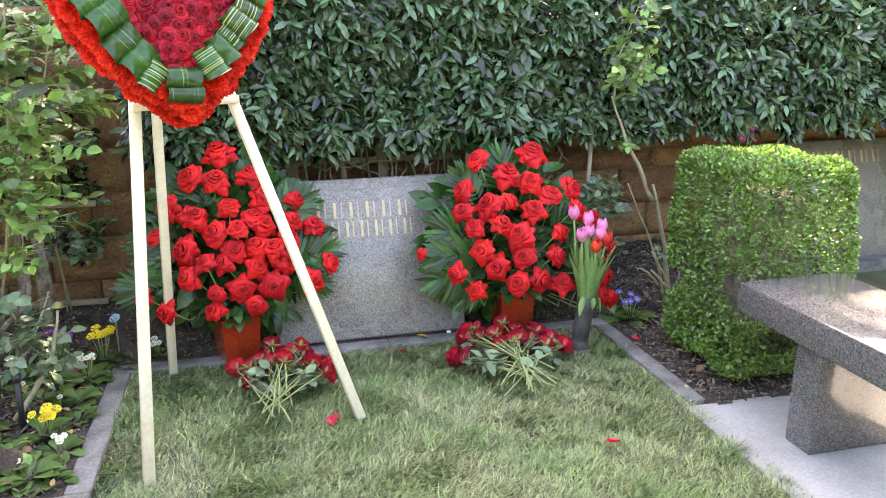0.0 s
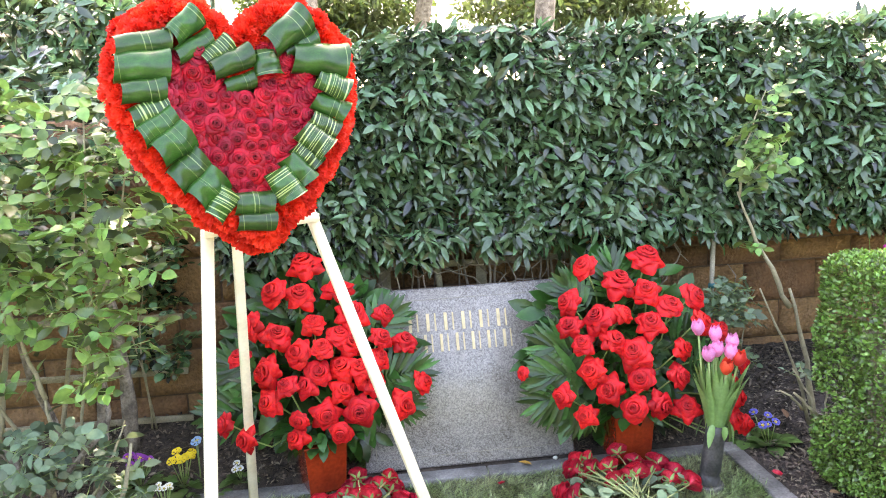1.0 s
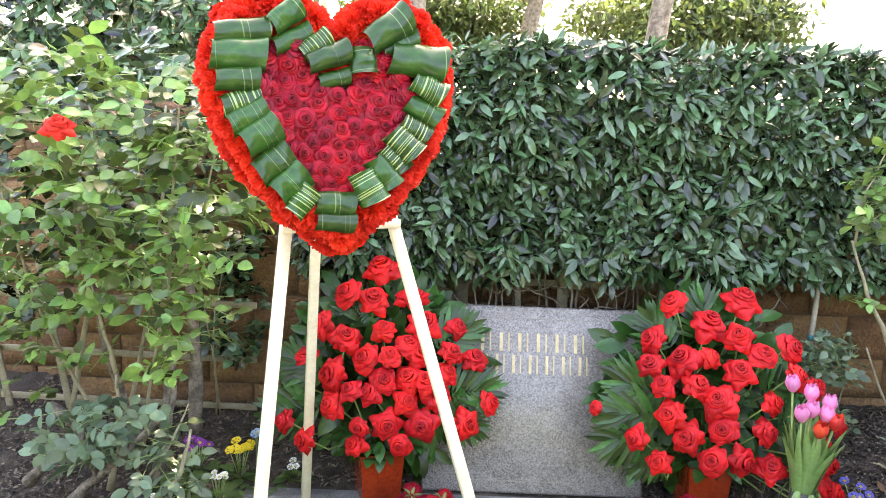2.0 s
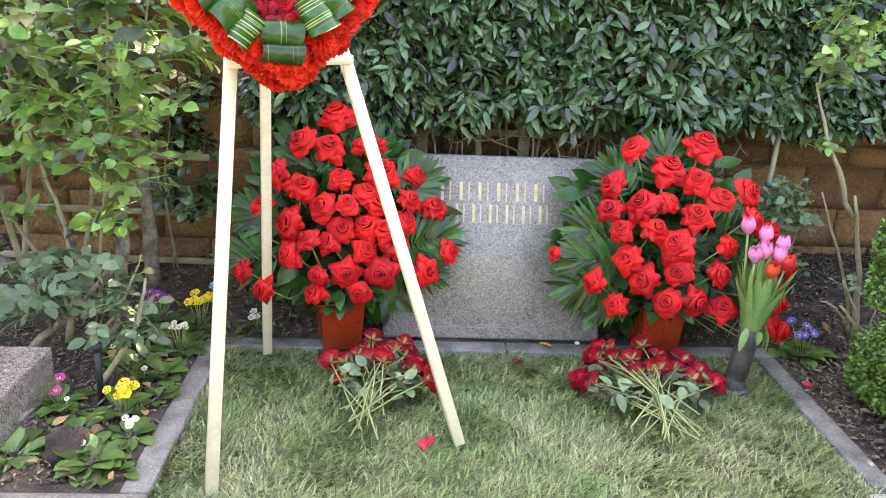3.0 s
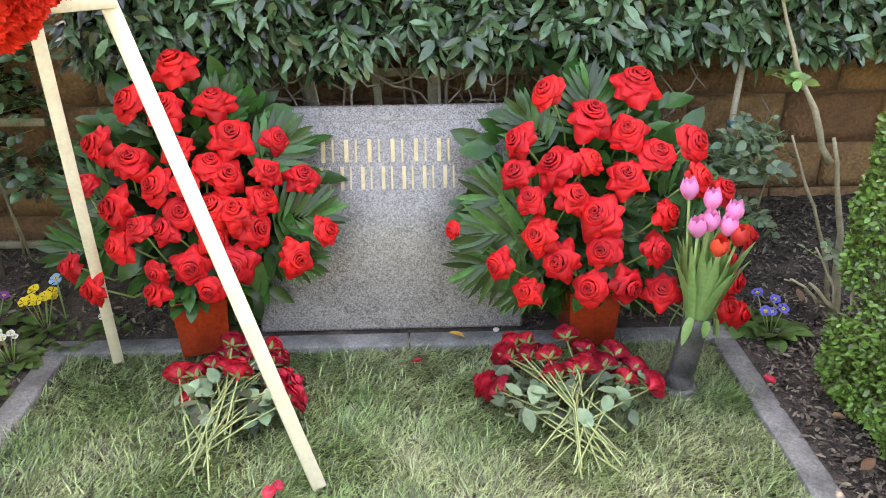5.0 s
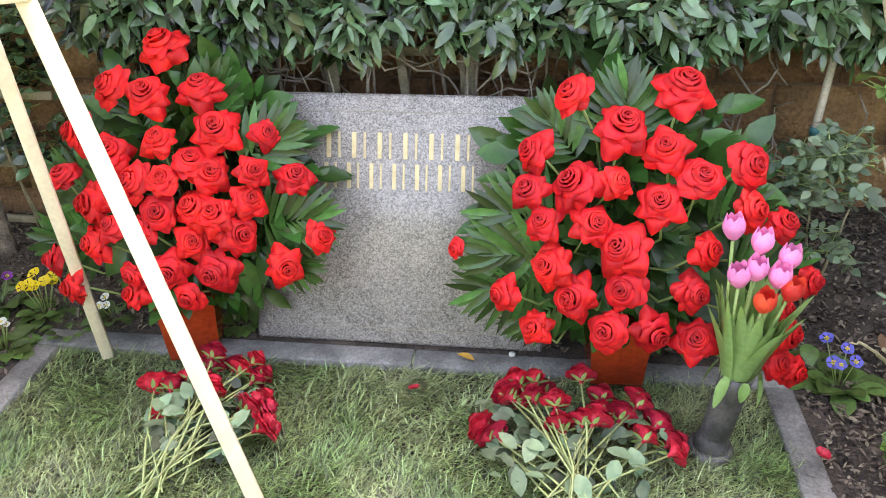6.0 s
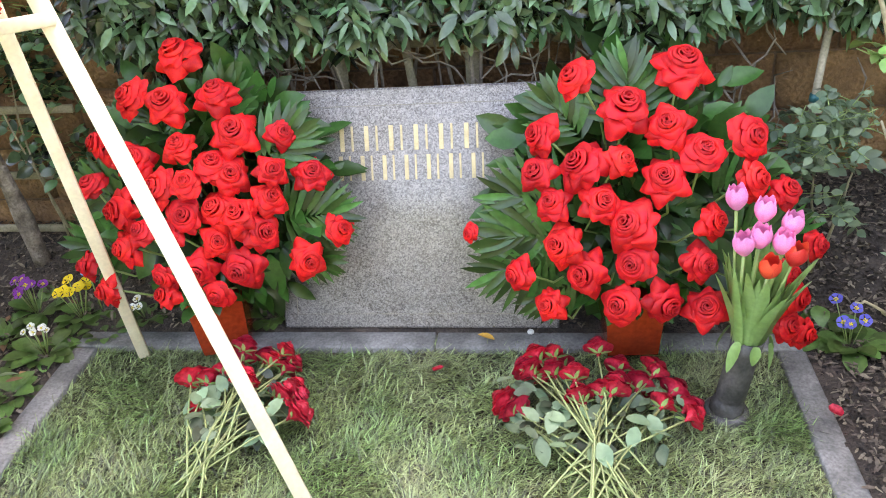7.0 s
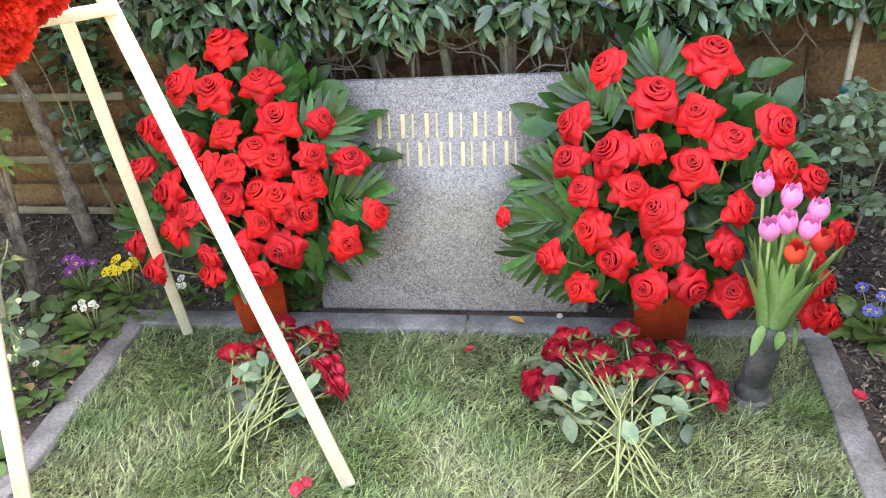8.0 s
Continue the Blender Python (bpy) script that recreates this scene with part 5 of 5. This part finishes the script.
def bedding(at, mat, colour, blooms, leaves, leaf, height, seed, spread=0.035, size=0.014):
    rng = random.Random(seed)
    nr = np.random.default_rng(seed)
    t = thing("primrose_plant", (at[0], at[1], float(soil_height(at[0], at[1])) - 0.005), f"low leafy primrose plant with {colour} flowers in the bed", "flower", "bedding plants")
    leaves, leaf = int(leaves * 1.6), leaf * 0.72
    a = np.arange(leaves) * 2.4 + nr.uniform(0, 6)
    rise = nr.uniform(0.15, 1.3, leaves)
    D = np.stack([np.cos(a), np.sin(a), rise], 1)
    N = np.stack([-np.cos(a) * rise, -np.sin(a) * rise, np.ones(leaves)], 1)
    P = np.stack([nr.uniform(0.005, 0.04, leaves) * np.cos(a), nr.uniform(0.005, 0.04, leaves) * np.sin(a), np.full(leaves, 0.008)], 1)
    oval = ((0.0, 0.15), (0.25, 0.5), (0.5, 0.95), (0.75, 1.0), (0.92, 0.6), (1.0, 0.1))
    L = leaf * nr.uniform(0.7, 1.1, leaves)
    part("leaves", leaf_cloud("leaves", P, D, N, L, L * nr.uniform(0.6, 0.8, leaves), M_BEDLEAF, 0.3, 0.5, oval), M_BEDLEAF, t)
    for i in range(blooms):
        x, y, z = rng.uniform(-spread, spread), rng.uniform(-spread, spread), height * rng.uniform(0.85, 1.15)
        s = size * rng.uniform(0.85, 1.2)
        b = put("bloom", BLOOMS[mat.name], t, facing((x, y, z), Vector((x * 8, -0.5 + y * 5, 0.9)).normalized(), rng.uniform(0, 6), s))
        put("eye", EYE_MESH, b, Matrix.Translation((0, 0, 0.06)) @ Matrix.Scale(0.35, 4))
        inv = b.matrix_basis.inverted()
        part("stalk", tube(bmesh.new(), [inv @ Vector((x, y, z)), inv @ Vector((x * 0.2, y * 0.2, 0.01))], 0.0018 / s, 4), M_STEM, b)


bedding((-1.36, 0.08), M_PURPLE, "purple", 9, 10, 0.11, 0.12, 1, 0.04, 0.019)
bedding((-1.18, 0.06), M_YELLOW, "yellow", 8, 8, 0.09, 0.13, 2, 0.035, 0.02)
bedding((-1.12, 0.09), M_PALEBLUE, "pale blue", 2, 5, 0.07, 0.17, 16, 0.012, 0.022)
bedding((-1.21, -0.13), M_WHITE, "white", 8, 14, 0.11, 0.11, 3, 0.025, 0.012)
bedding((-1.49, -0.54), M_MAGENTA, "magenta", 3, 9, 0.11, 0.08, 4, 0.04, 0.022)
bedding((-1.27, -0.58), M_YELLOW, "yellow", 8, 9, 0.11, 0.1, 5, 0.035, 0.017)
bedding((-1.2, -0.72), M_WHITE, "cream", 7, 8, 0.09, 0.06, 6, 0.03, 0.012)
bedding((-1.26, -0.86), M_YELLOW, "yellow", 0, 14, 0.12, 0.05, 7)
bedding((-1.5, -0.83), M_YELLOW, "yellow", 0, 11, 0.13, 0.05, 8)
bedding((-1.22, -0.32), M_YELLOW, "yellow", 0, 10, 0.11, 0.05, 9)
bedding((-1.42, -0.05), M_YELLOW, "yellow", 0, 9, 0.1, 0.05, 10)
bedding((1.27, -0.06), M_BLUE, "blue", 5, 12, 0.13, 0.12, 11, 0.05, 0.018)
bedding((1.21, 0.0), M_YELLOW, "yellow", 0, 9, 0.1, 0.05, 12)
bedding((-0.95, 0.06), M_WHITE, "white", 3, 8, 0.09, 0.07, 13)
bedding((-0.5, 0.06), M_WHITE, "white", 0, 9, 0.09, 0.07, 14)
bedding((-1.06, -0.02), M_WHITE, "white", 0, 6, 0.06, 0.05, 15)


def clod(at, r, seed):
    bm = bmesh.new()
    bmesh.ops.create_icosphere(bm, subdivisions=3, radius=r)
    for v in bm.verts:
        v.co *= 1 + 0.35 * noise.noise(v.co * 22 + Vector((seed, 0, 0))) + 0.12 * noise.noise(v.co * 70)
        v.co.z *= 0.9
    ob = tagged(part("earth_clod", bm, M_SOIL), "lump of dark brown earth in the bed", "soil clod")
    ob.location = at


# stretched bedding plant, stands in for potted flowers by the neighbouring headstone
bedding((2.02, 0.3), M_MAGENTA, "tall magenta stand-in", 9, 12, 0.2, 0.7, 50, 0.08, 0.03)
for i in range(9):
    bedding((-1.18 - 0.09 * (i % 4), -0.9 + 0.105 * i), M_WHITE, "pale", i % 2, 7, 0.075, 0.05, 30 + i, 0.03, 0.01)
for i in range(16):
    x, y = -1.17 - 0.27 * abs(math.sin(i * 1.9)), -0.95 + 0.07 * i
    fallen_leaf((x, y, float(soil_height(x, y)) + 0.02), 0.03 + 0.02 * abs(math.sin(i * 2.7)), 77 * i, i + 3)
clod((-1.36, -0.8, 0.03), 0.065, 1)
clod((-1.3, -0.5, 0.02), 0.03, 4)


# ---- trees behind the hedge ----
def tree(base, height, lean, crown, count, seed, label, leaf=0.16, girth=0.12):
    rng = np.random.default_rng(seed)
    t = thing("tree", base, label, "tree", "trees behind the hedge")
    top = Vector((lean[0], lean[1], height))
    bm = tube(bmesh.new(), curve_points((0, 0, 0), top, (0.1, 0.05, 0), 9, seed, 0.05), [girth * (1 - 0.55 * k / 8) for k in range(9)], 10)
    part("trunk", bm, M_BARK, t)
    P = []
    for i in range(14):
        u = rng.uniform(0.5, 1.0)
        a = rng.uniform(0, 6.28)
        foot = Vector((lean[0] * u, lean[1] * u, height * u))
        tip = Vector((lean[0], lean[1], height)) + Vector((math.cos(a) * crown[0], math.sin(a) * crown[1], rng.uniform(-0.2, 1.0) * crown[2])) * rng.uniform(0.5, 0.95)
        pts = curve_points(foot, tip, (0, 0, 0.2), 6, seed + i, 0.06)
        part("limb", tube(bmesh.new(), pts, [girth * 0.35 * (1 - 0.8 * k / 5) for k in range(6)], 6), M_BARK, t)
        for q in pts[2:]:
            P.append(np.array(q) + rng.normal(0, 0.3, (count // 56, 3)) * np.array(crown) * 0.45)
    ball = randdir(rng, count) * rng.uniform(0, 1, (count, 1)) ** 0.4
    P.append(ball * np.array(crown) * (0.95, 0.95, 0.6) + np.array([lean[0], lean[1], height + 0.35 * crown[2]]))
    P = np.concatenate(P)
    k = len(P)
    L = rng.uniform(leaf * 0.6, leaf * 1.2, k)
    me = leaf_cloud("crown", P, randdir(rng, k) + np.array([0, 0, -0.3]), randdir(rng, k) + np.array([0, 0, 0.8]), L, L * 0.45, M_FARLEAF, 0.2, 0.2, ((0, 0.2), (0.5, 1), (1, 0.1)))
    part("crown", me, M_FARLEAF, t)


# added shade tree: its unseen crown stands between the sun and the lawn
tree((0.95, 3.3, 0), 6.3, (0.42, -0.2), (1.15, 1.25, 0.9), 14000, 6, "tall tree behind the hedge, unseen crown added to shade the lawn", girth=0.1)
tree((0.2, 6.0, 0), 4.6, (0.3, -0.4), (1.8, 1.6, 1.2), 5200, 1, "leafy tree behind the hedge")
tree((-2.6, 5.5, 0), 4.8, (-0.1, -0.3), (1.7, 1.5, 1.2), 5200, 2, "leafy tree behind the hedge")
# sparse unseen crown, set here to break up the sun on the left bed
tree((-0.75, 3.3, 0), 6.2, (-0.1, -0.3), (1.0, 0.9, 0.8), 2600, 3, "stout brown-trunked tree behind the hedge, unseen crown added to dapple the left bed", girth=0.17)
tree((3.0, 9.0, 0), 3.6, (0.3, 0), (1.6, 1.4, 1.3), 4200, 4, "leafy tree farther off")
tree((-5.5, 8.0, 0), 3.8, (0.2, 0), (2.0, 1.6, 1.5), 4200, 5, "leafy tree farther off")
tree((2.4, 7.5, 0), 2.5, (0.2, 0), (1.7, 1.2, 0.9), 5200, 14, "low spreading leafy tree beyond the hedge", 0.12, 0.07)
tree((-0.9, 8.5, 0), 2.7, (0.2, 0), (1.6, 1.2, 0.9), 5200, 15, "low spreading leafy tree beyond the hedge", 0.12, 0.08)
tree((-3.4, 6.5, 0), 2.6, (0.1, 0), (1.6, 1.2, 0.9), 5200, 16, "low spreading leafy tree beyond the hedge", 0.12, 0.07)
